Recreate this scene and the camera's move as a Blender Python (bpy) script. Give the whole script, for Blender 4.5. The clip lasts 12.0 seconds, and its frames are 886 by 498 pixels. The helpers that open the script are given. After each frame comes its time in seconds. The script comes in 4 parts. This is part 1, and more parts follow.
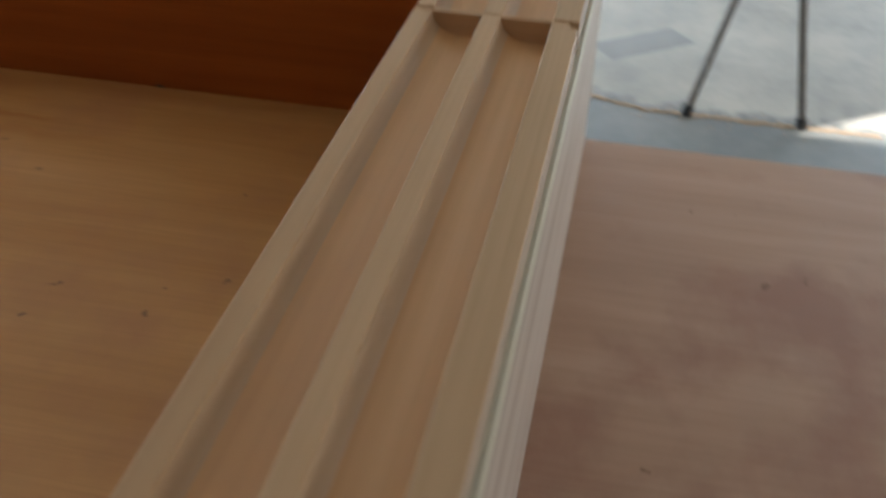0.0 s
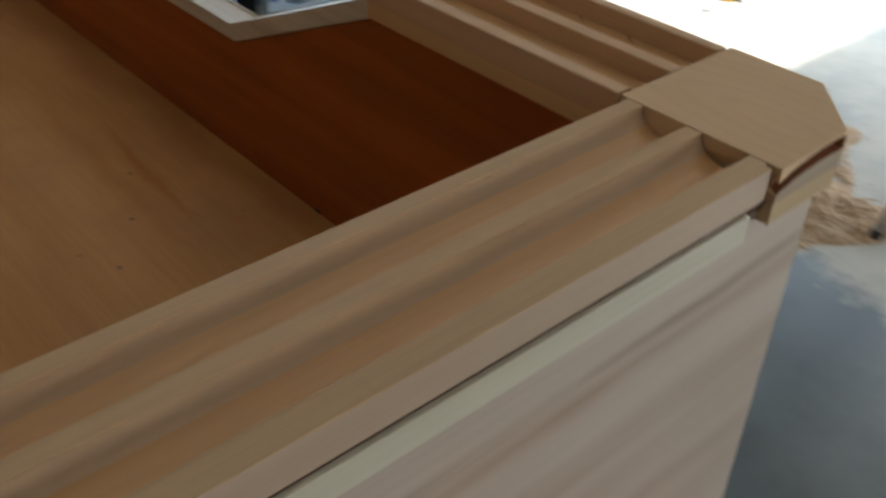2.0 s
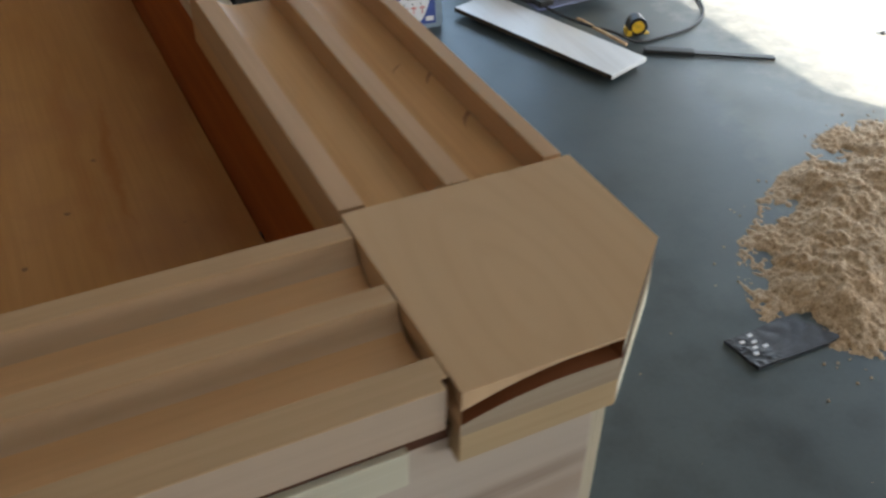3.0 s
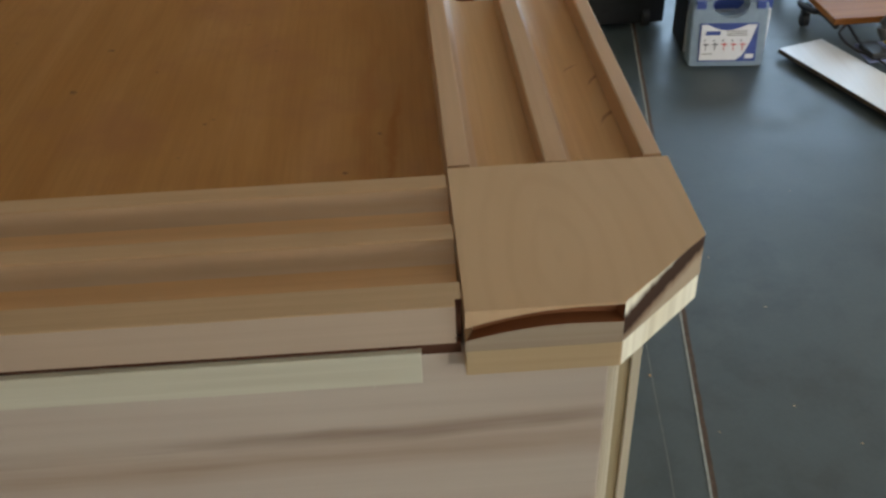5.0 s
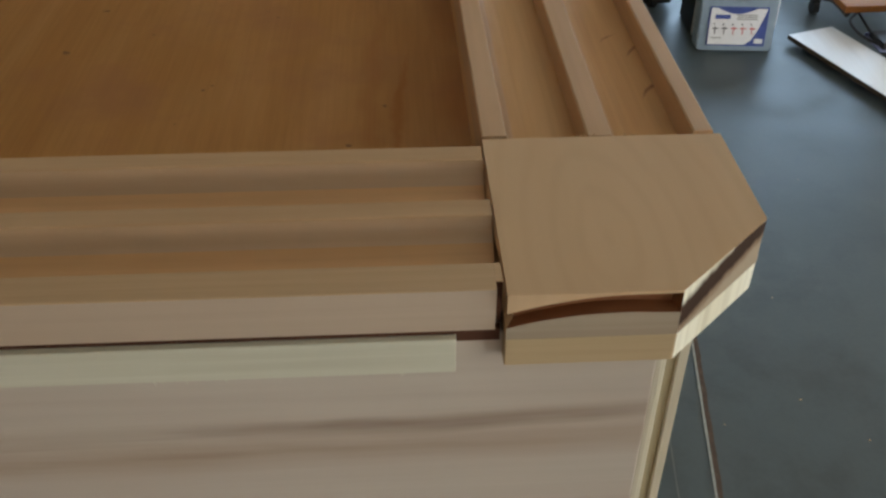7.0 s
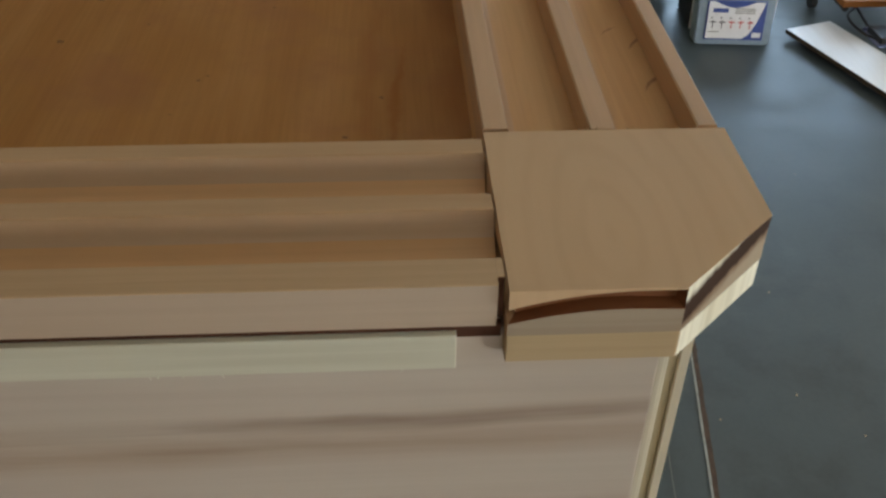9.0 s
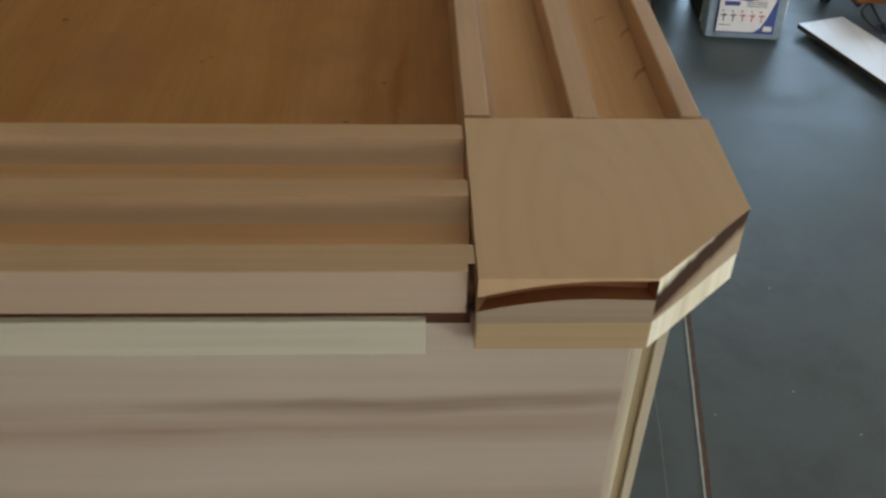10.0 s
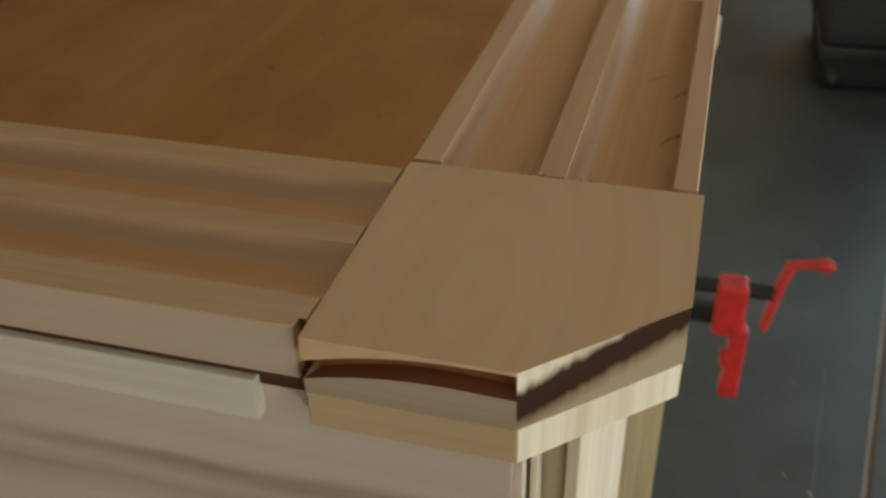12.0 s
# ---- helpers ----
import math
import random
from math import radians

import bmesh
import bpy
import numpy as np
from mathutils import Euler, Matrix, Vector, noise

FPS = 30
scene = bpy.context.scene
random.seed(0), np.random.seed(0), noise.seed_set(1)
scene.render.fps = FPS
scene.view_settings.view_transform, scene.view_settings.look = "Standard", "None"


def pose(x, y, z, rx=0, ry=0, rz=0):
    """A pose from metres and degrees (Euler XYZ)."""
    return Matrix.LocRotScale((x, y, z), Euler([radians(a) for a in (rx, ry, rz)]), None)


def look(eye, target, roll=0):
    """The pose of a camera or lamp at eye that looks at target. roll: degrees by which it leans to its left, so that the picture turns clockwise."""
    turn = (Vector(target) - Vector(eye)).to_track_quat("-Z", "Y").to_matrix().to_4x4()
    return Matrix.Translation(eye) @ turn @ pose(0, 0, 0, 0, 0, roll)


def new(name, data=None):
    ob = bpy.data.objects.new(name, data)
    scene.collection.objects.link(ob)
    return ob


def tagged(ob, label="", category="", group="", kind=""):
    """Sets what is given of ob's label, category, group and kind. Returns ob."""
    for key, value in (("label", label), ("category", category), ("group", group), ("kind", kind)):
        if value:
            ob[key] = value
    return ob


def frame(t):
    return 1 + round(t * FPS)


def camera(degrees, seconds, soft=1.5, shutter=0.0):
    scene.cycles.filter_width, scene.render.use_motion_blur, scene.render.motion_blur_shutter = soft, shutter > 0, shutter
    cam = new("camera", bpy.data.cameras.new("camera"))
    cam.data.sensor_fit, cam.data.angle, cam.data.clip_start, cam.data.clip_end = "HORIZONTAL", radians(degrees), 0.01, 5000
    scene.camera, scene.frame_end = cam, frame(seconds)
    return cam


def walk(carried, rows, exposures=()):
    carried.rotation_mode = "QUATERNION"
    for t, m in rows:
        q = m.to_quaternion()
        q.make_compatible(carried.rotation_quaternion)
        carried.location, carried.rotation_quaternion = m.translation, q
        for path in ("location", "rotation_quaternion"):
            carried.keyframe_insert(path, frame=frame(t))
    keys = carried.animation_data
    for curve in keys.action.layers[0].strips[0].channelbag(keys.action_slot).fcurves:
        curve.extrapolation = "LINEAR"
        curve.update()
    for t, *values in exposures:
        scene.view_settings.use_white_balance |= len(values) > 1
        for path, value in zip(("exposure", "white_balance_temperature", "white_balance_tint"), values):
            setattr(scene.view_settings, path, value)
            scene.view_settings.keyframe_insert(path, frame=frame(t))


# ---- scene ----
FLOOR = 0.0
TOP = 1.053      # top of the counter's rails
DECK = 0.449     # top of the plywood deck under the counter

cam = camera(49.98, 12.0, soft=2.6, shutter=0.5)
# seconds, eye, heading to the right of +y, pitch, lean (degrees)
PATH = [
    (0, (-1.8327, -0.0433, 1.4437), 78.63, -36.46, 1.39),
    (0.3, (-1.7951, -0.2008, 1.4735), 67.20, -34.12, 0.82),
    (0.5, (-1.6820, -0.3232, 1.4929), 56.66, -34.31, 0.43),
    (0.7, (-1.6336, -0.4055, 1.5209), 48.07, -33.76, -0.65),
    (0.9, (-1.5746, -0.4612, 1.5586), 41.73, -33.81, -3.19),
    (1, (-1.5281, -0.4487, 1.5466), 41.09, -33.55, -2.43),
    (1.5, (-1.2049, -0.3441, 1.5039), 46.59, -34.39, 3.17),
    (1.8, (-1.0396, -0.3469, 1.5104), 45.94, -36.20, 2.60),
    (2, (-0.9140, -0.3500, 1.4921), 41.88, -35.90, 1.61),
    (2.2, (-0.7144, -0.3630, 1.4381), 33.19, -34.90, -0.24),
    (2.4, (-0.6220, -0.3626, 1.4612), 32.06, -36.23, 1.75),
    (2.5, (-0.5707, -0.3614, 1.4647), 30.78, -36.65, 1.76),
    (2.6, (-0.5219, -0.3482, 1.4626), 29.97, -37.26, 1.99),
    (2.7, (-0.4724, -0.3272, 1.4502), 29.32, -37.70, 1.87),
    (4.3, (-0.2415, -0.3964, 1.4633), 9.75, -39.40, -0.49),
    (4.4, (-0.2312, -0.4222, 1.4623), 7.91, -38.89, -1.04),
    (4.5, (-0.2272, -0.4454, 1.4680), 6.67, -38.68, -1.28),
    (5, (-0.2229, -0.5031, 1.4796), 2.21, -36.41, -2.22),
    (5.5, (-0.2351, -0.4982, 1.4755), 1.05, -36.42, -2.30),
    (6, (-0.2444, -0.4834, 1.4705), 1.84, -36.84, -0.96),
    (6.5, (-0.2517, -0.4609, 1.4500), 2.65, -37.20, -0.15),
    (7, (-0.2565, -0.4521, 1.4414), 3.22, -37.66, 0.23),
    (9, (-0.2602, -0.4429, 1.4362), 3.66, -38.12, 0.86),
    (9.5, (-0.2505, -0.4493, 1.4393), 3.18, -38.11, 0.98),
    (10, (-0.2343, -0.4418, 1.4327), 2.83, -38.84, 1.77),
    (10.5, (-0.1854, -0.4563, 1.4411), -0.53, -39.36, -1.71),
    (10.7, (-0.1710, -0.4400, 1.4070), -1.27, -37.84, -3.00),
    (11, (-0.1458, -0.3778, 1.3902), -3.52, -39.54, -3.06),
    (11.2, (-0.1220, -0.3480, 1.3980), -6.39, -40.57, -2.60),
    (11.5, (-0.1092, -0.3117, 1.4022), -7.43, -41.91, -0.03),
    (11.8, (-0.0730, -0.3210, 1.3910), -10.06, -39.16, -0.30),
    (11.9, (-0.0370, -0.3360, 1.3730), -13.90, -36.13, -1.00),
    (12, (-0.0110, -0.3380, 1.3550), -16.68, -33.79, -1.60),
]


def aim(eye, heading, pitch, lean):
    h, p = radians(heading), radians(pitch)
    d = Vector((math.sin(h) * math.cos(p), math.cos(h) * math.cos(p), math.sin(p)))
    return look(eye, Vector(eye) + d, lean)


EXPOSURES = [(0, 1.76, 6500, 11), (0.5, 1.52, 6500, 11), (1.0, 1.50, 6600, 9), (1.5, 1.45, 6650, 9), (2.3, 1.25, 6700, 10.5), (2.7, 1.25, 6700, 10.5), (4.3, 1.34, 7150, 10), (10.0, 1.34, 7200, 10), (11.5, 1.18, 7700, 9.5), (12, 1.15, 7800, 10)]
walk(cam, [(t, aim(e, h, p, r)) for t, e, h, p, r in PATH], EXPOSURES)

# ---- light ----
SUN_FROM = Vector((0.55, -0.83, 0.577)).normalized()
world = bpy.data.worlds.new("sky")
scene.world = world
world.use_nodes = True
wn = world.node_tree
sky = wn.nodes.new("ShaderNodeTexSky")
sky.sky_type, sky.sun_disc = "NISHITA", False
sky.sun_elevation = math.asin(SUN_FROM.z)
sky.sun_rotation = math.atan2(SUN_FROM.x, SUN_FROM.y)
wn.links.new(sky.outputs["Color"], wn.nodes["Background"].inputs["Color"])
wn.nodes["Background"].inputs["Strength"].default_value = 0.12

sun = new("sun", bpy.data.lights.new("sun", "SUN"))
sun.data.energy, sun.data.angle, sun.data.color = 5.0, radians(0.5), (1.0, 0.95, 0.88)
sun.matrix_world = look(SUN_FROM * 10, (0, 0, 0))


def opening_lamp(name, where, towards, width, height, watts, color):
    """Area lamp in one of the garage's unseen openings."""
    lamp = new(name, bpy.data.lights.new(name, "AREA"))
    lamp.data.shape, lamp.data.size, lamp.data.size_y = "RECTANGLE", width, height
    lamp.data.energy, lamp.data.color = watts, color
    lamp.matrix_world = look(where, towards)
    return lamp


# sky light in the unseen doors; the south window lamp and the upward lamp are added fill
opening_lamp("skylight_door_north", (3.27, 2.0, 0.72), (0, 2.0, 0.72), 3.6, 1.35, 29, (0.66, 0.84, 1.0))
opening_lamp("skylight_door_south", (3.27, -3.02, 0.94), (0, -3.02, 0.94), 3.4, 1.75, 27, (0.66, 0.83, 1.0))
opening_lamp("added_fill_south", (0.3, -4.97, 1.95), (0.1, 0, 1.1), 2.3, 1.0, 3.2, (0.84, 0.92, 1.0))
opening_lamp("skylight_door_back", (2.05, 4.96, 1.06), (2.05, 0, 1.06), 2.2, 2.0, 24, (0.46, 0.70, 1.0))
opening_lamp("ceiling_fill", (3.2, 1.75, 0.35), (1.6, 1.75, 2.2), 4.2, 0.6, 13, (1.0, 0.86, 0.68))


# ---- materials ----
def ramp(nt, fac, stops):
    r = nt.nodes.new("ShaderNodeValToRGB")
    els = r.color_ramp.elements
    while len(els) < len(stops):
        els.new(0.5)
    for e, (p, c) in zip(els, stops):
        e.position, e.color = p, (*c, 1)
    nt.links.new(fac, r.inputs["Fac"])
    return r.outputs["Color"]


def mix(nt, fac, a, b, how="MIX"):
    m = nt.nodes.new("ShaderNodeMix")
    m.data_type, m.blend_type = "RGBA", how
    for sock, v in ((m.inputs[0], fac), (m.inputs[6], a), (m.inputs[7], b)):
        if isinstance(v, bpy.types.NodeSocket):
            nt.links.new(v, sock)
        elif isinstance(v, tuple):
            sock.default_value = (*v, 1)
        else:
            sock.default_value = v
    return m.outputs[2]


def noise_at(nt, scale, stretch=(1, 1, 1), detail=4.0, rough=0.55, shift=(0, 0, 0), distort=0.0):
    tc = nt.nodes.new("ShaderNodeTexCoord")
    mp = nt.nodes.new("ShaderNodeMapping")
    mp.inputs["Scale"].default_value = stretch
    mp.inputs["Location"].default_value = shift
    n = nt.nodes.new("ShaderNodeTexNoise")
    n.inputs["Scale"].default_value, n.inputs["Detail"].default_value = scale, detail
    n.inputs["Roughness"].default_value, n.inputs["Distortion"].default_value = rough, distort
    nt.links.new(tc.outputs["Object"], mp.inputs["Vector"])
    nt.links.new(mp.outputs["Vector"], n.inputs["Vector"])
    return n.outputs["Fac"]


def bump(nt, height, strength, distance=0.001):
    b = nt.nodes.new("ShaderNodeBump")
    b.inputs["Strength"].default_value, b.inputs["Distance"].default_value = strength, distance
    nt.links.new(height, b.inputs["Height"])
    nt.links.new(b.outputs["Normal"], nt.nodes["Principled BSDF"].inputs["Normal"])


def material(name, rough=0.6, metal=0.0, color=(0.5, 0.5, 0.5), spec=0.5):
    m = bpy.data.materials.new(name)
    m.use_nodes = True
    p = m.node_tree.nodes["Principled BSDF"]
    p.inputs["Roughness"].default_value, p.inputs["Metallic"].default_value = rough, metal
    p.inputs["Base Color"].default_value = (*color, 1)
    p.inputs["Specular IOR Level"].default_value = spec
    return m


def base(m, color):
    m.node_tree.links.new(color, m.node_tree.nodes["Principled BSDF"].inputs["Base Color"])


def wood(name, light, mid, dark, along, rough=0.55, streak=0.0, streak_color=(0.2, 0.12, 0.07), shift=(0, 0, 0), fine=0.5, spec=0.35):
    """Sawn wood with its grain along one axis, and broader mineral streaks."""
    m = material(name, rough, spec=spec)
    nt = m.node_tree
    k = [1.0, 1.0, 1.0]
    k["xyz".index(along)] = 0.06
    broad = noise_at(nt, 16, tuple(k), 3, 0.5, shift, 0.6)
    k["xyz".index(along)] = 0.02
    grain = noise_at(nt, 160, tuple(k), 3, 0.6, shift)
    blotch = noise_at(nt, 2.2, (1, 1, 1), 3, 0.5, shift)
    c = ramp(nt, broad, [(0.3, dark), (0.5, mid), (0.7, light)])
    c = mix(nt, fine, c, ramp(nt, grain, [(0.35, (0.72, 0.68, 0.62)), (0.6, (1, 1, 1))]), "MULTIPLY")
    c = mix(nt, 0.5, c, ramp(nt, blotch, [(0.3, (0.86, 0.83, 0.8)), (0.7, (1.0, 1.0, 1.0))]), "MULTIPLY")
    if streak:
        k["xyz".index(along)] = 0.1
        s = noise_at(nt, 9.0, tuple(k), 4, 0.55, (3.1, 1.7, 0.4), 0.8)
        c = mix(nt, ramp(nt, s, [(0.53, (0, 0, 0)), (0.66, (streak, streak, streak))]), c, streak_color)
    base(m, c)
    bump(nt, grain, 0.25, 0.0006)
    return m


RAIL_X = wood("rail_wood_x", (0.63, 0.43, 0.26), (0.60, 0.40, 0.235), (0.56, 0.36, 0.20), "x", fine=0.22)
RAIL_OUT = wood("outer_rail_wood", (0.64, 0.455, 0.29), (0.60, 0.415, 0.25), (0.54, 0.36, 0.21), "x", fine=0.3)
# paler, cooler copy of the rail wood, painting daylight on its front face
RAIL_FACE_LIT = wood("cool_lit_rail_face", (0.60, 0.48, 0.38), (0.56, 0.435, 0.335), (0.51, 0.385, 0.285), "x", 0.42, fine=0.15, spec=0.5)
RAIL_Y = wood("rail_wood_y", (0.67, 0.445, 0.285), (0.63, 0.41, 0.25), (0.59, 0.37, 0.21), "y", fine=0.22)
COVE_X = wood("cove_wood_x", (0.66, 0.47, 0.315), (0.62, 0.43, 0.275), (0.575, 0.385, 0.235), "x", 0.4, fine=0.15, spec=0.5)
CHANNEL_X = wood("channel_wood_x", (0.75, 0.455, 0.23), (0.71, 0.415, 0.195), (0.67, 0.37, 0.165), "x", 0.36, shift=(5, 0, 0), fine=0.2, spec=0.65)
CHANNEL_Y = wood("channel_wood_y", (0.70, 0.445, 0.235), (0.66, 0.40, 0.195), (0.61, 0.345, 0.155), "y", 0.6, shift=(5, 2, 0), fine=0.3, spec=0.3)
POPLAR = wood("poplar_panel", (0.635, 0.56, 0.485), (0.59, 0.505, 0.435), (0.53, 0.44, 0.37), "x", 0.42, 0.35, (0.36, 0.27, 0.21), fine=0.12, spec=0.5)
PALE = wood("pale_strip", (0.74, 0.72, 0.60), (0.70, 0.68, 0.56), (0.64, 0.61, 0.49), "x", 0.42, fine=0.25, spec=0.5)
PALE_Z = wood("pale_board", (0.76, 0.72, 0.60), (0.71, 0.66, 0.54), (0.62, 0.55, 0.43), "z", 0.6, fine=0.3)
BLOCK = wood("block_wood", (0.70, 0.49, 0.305), (0.685, 0.472, 0.29), (0.665, 0.452, 0.272), "y", 0.6, fine=0.03, shift=(1, 3, 2))


def cathedral(m, centre, scale, strength):
    """Faint arched growth rings over a wood material."""
    nt = m.node_tree
    tc = nt.nodes.new("ShaderNodeTexCoord")
    mp = nt.nodes.new("ShaderNodeMapping")
    mp.inputs["Location"].default_value = (-centre[0], -centre[1] * 0.33, 0)
    mp.inputs["Scale"].default_value = (1, 0.33, 0.0)
    w = nt.nodes.new("ShaderNodeTexWave")
    w.wave_type, w.rings_direction = "RINGS", "SPHERICAL"
    w.inputs["Scale"].default_value, w.inputs["Distortion"].default_value = scale, 2.5
    w.inputs["Detail"].default_value, w.inputs["Detail Scale"].default_value = 2.0, 1.5
    nt.links.new(tc.outputs["Object"], mp.inputs["Vector"])
    nt.links.new(mp.outputs["Vector"], w.inputs["Vector"])
    p = nt.nodes["Principled BSDF"]
    old = p.inputs["Base Color"].links[0].from_socket
    base(m, mix(nt, strength, old, ramp(nt, w.outputs["Fac"], [(0.0, (0.80, 0.70, 0.60)), (0.45, (1, 1, 1))]), "MULTIPLY"))


def stroke_marks(m, strokes):
    """Narrow bark or stain strokes, or a broad painted shade: start, end, half width, bend, colour, strength."""
    nt = m.node_tree

    def vec(op, p, q):
        n = nt.nodes.new("ShaderNodeVectorMath")
        n.operation = op
        nt.links.new(p, n.inputs[0])
        n.inputs[1].default_value = (*q, 0)
        return n.outputs["Value" if op == "DOT_PRODUCT" else "Vector"]

    def calc(op, p, q):
        n = nt.nodes.new("ShaderNodeMath")
        n.operation, n.use_clamp = op, op == "MULTIPLY_ADD"
        for sock, v in zip(n.inputs, (p, q)):
            if isinstance(v, bpy.types.NodeSocket):
                nt.links.new(v, sock)
            else:
                sock.default_value = v
        return n.outputs[0]

    for (ax, ay), (bx, by), half, bend, color, amount in strokes:
        long = math.hypot(bx - ax, by - ay) / 2
        dx, dy = (bx - ax) / long / 2, (by - ay) / long / 2
        tc = nt.nodes.new("ShaderNodeTexCoord")
        off = vec("SUBTRACT", tc.outputs["Object"], ((ax + bx) / 2, (ay + by) / 2))
        u = calc("DIVIDE", vec("DOT_PRODUCT", off, (dx, dy)), long)
        v = calc("DIVIDE", vec("DOT_PRODUCT", off, (-dy, dx)), half)
        uu = calc("MULTIPLY", u, u)
        wob = noise_at(nt, 0.7 / half * 0.2, (1, 1, 0), 3, 0.6, (ax * 9, ay * 7, 0))
        v = calc("ADD", v, calc("ADD", calc("MULTIPLY", uu, bend), calc("MULTIPLY", calc("SUBTRACT", wob, 0.5), 3.0)))
        near = calc("ADD", calc("ABSOLUTE", v, 0), calc("MULTIPLY", uu, 0.9))
        k = ramp(nt, near, [(0.25, (amount, amount, amount)), (1.0, (0, 0, 0))])
        old = nt.nodes["Principled BSDF"].inputs["Base Color"].links[0].from_socket
        base(m, mix(nt, k, old, color))


def mineral_streak(m, height, width, color, amount, x0):
    """One long brown mineral streak along x, wandering a little in height and fading towards x0."""
    nt = m.node_tree
    tc = nt.nodes.new("ShaderNodeTexCoord")
    sep = nt.nodes.new("ShaderNodeSeparateXYZ")
    nt.links.new(tc.outputs["Object"], sep.inputs[0])
    wob = noise_at(nt, 2.6, (1, 0, 0.6), 3, 0.5, (x0, 0, height * 7))
    def math_node(op, a, b):
        n = nt.nodes.new("ShaderNodeMath")
        n.operation = op
        for sock, v in zip(n.inputs, (a, b)):
            if isinstance(v, bpy.types.NodeSocket):
                nt.links.new(v, sock)
            else:
                sock.default_value = v
        return n.outputs[0]
    off = math_node("SUBTRACT", sep.outputs["Z"], height)
    off = math_node("ADD", off, math_node("MULTIPLY", math_node("SUBTRACT", wob, 0.5), 0.05))
    off = math_node("ADD", off, math_node("MULTIPLY", math_node("ADD", sep.outputs["X"], 0.5), -0.022))
    band = math_node("ABSOLUTE", math_node("DIVIDE", off, width), 0)
    mask = ramp(nt, band, [(0.25, (1, 1, 1)), (1.0, (0, 0, 0))])
    brk = noise_at(nt, 7, (0.25, 1, 3), 4, 0.6, (x0 * 3, 1, 2))
    mask = mix(nt, 1.0, mask, ramp(nt, brk, [(0.36, (0.12, 0.12, 0.12)), (0.62, (amount, amount, amount))]), "MULTIPLY")
    old = nt.nodes["Principled BSDF"].inputs["Base Color"].links[0].from_socket
    base(m, mix(nt, mask, old, color))


mineral_streak(POPLAR, 0.921, 0.011, (0.22, 0.135, 0.09), 1.0, 1.3)
mineral_streak(POPLAR, 0.903, 0.030, (0.40, 0.29, 0.21), 0.95, 4.7)
mineral_streak(POPLAR, 0.79, 0.040, (0.40, 0.30, 0.23), 0.7, 8.2)
mineral_streak(POPLAR, 0.66, 0.03, (0.42, 0.32, 0.25), 0.6, 2.9)
cathedral(BLOCK, (-0.115, 0.055), 17.0, 0.13)
BARK = (0.16, 0.05, 0.02)
stroke_marks(CHANNEL_Y, [((-0.036, 0.378), (-0.012, 0.410), 0.0030, 1.6, BARK, 0.55), ((-0.040, 0.296), (-0.006, 0.336), 0.0030, 1.8, BARK, 0.6),
                         ((-0.055, 0.41), (-0.036, 0.43), 0.0018, 1.0, BARK, 0.5)])
PLY_SIDE = wood("side_plywood", (0.42, 0.108, 0.013), (0.37, 0.090, 0.011), (0.31, 0.070, 0.008), "y", 0.7, fine=0.3)
CAP = wood("cap_board", (0.72, 0.66, 0.56), (0.68, 0.60, 0.50), (0.60, 0.52, 0.42), "y", 0.55)
ENDGRAIN = wood("endgrain", (0.55, 0.38, 0.22), (0.48, 0.31, 0.17), (0.40, 0.25, 0.13), "z", 0.7)
LOWER = wood("lower_block_wood", (0.60, 0.455, 0.285), (0.56, 0.415, 0.25), (0.50, 0.355, 0.205), "x", 0.65, fine=0.25)
POST = wood("post_wood", (0.52, 0.44, 0.30), (0.45, 0.37, 0.24), (0.36, 0.28, 0.17), "z", 0.7)
ORANGE = wood("dolly_wood", (0.33, 0.125, 0.03), (0.28, 0.10, 0.022), (0.21, 0.07, 0.015), "x", 0.6, spec=0.25)


def deck_material(name, dark, mid, light, stained):
    m = material(name, 0.55, spec=0.35)
    nt = m.node_tree
    broad = noise_at(nt, 5, (1, 0.15, 1), 4, 0.55, (0, 0, 0), 1.0)
    grain = noise_at(nt, 130, (1, 0.03, 1), 3)
    stain = noise_at(nt, 3.0, (1, 1, 1), 6, 0.6, (7, 2, 0))
    spot = noise_at(nt, 26, (1, 1, 1), 2, 0.5, (1, 5, 0))
    c = ramp(nt, broad, [(0.3, dark), (0.5, mid), (0.72, light)])
    c = mix(nt, 0.3, c, ramp(nt, grain, [(0.35, (0.75, 0.7, 0.65)), (0.6, (1, 1, 1))]), "MULTIPLY")
    c = mix(nt, ramp(nt, stain, [(0.50, (0, 0, 0)), (0.66, (0.6, 0.6, 0.6))]), c, stained)
    c = mix(nt, ramp(nt, spot, [(0.74, (0, 0, 0)), (0.78, (0.7, 0.7, 0.7))]), c, (0.16, 0.08, 0.04))
    base(m, c)
    bump(nt, grain, 0.2, 0.0005)
    return m


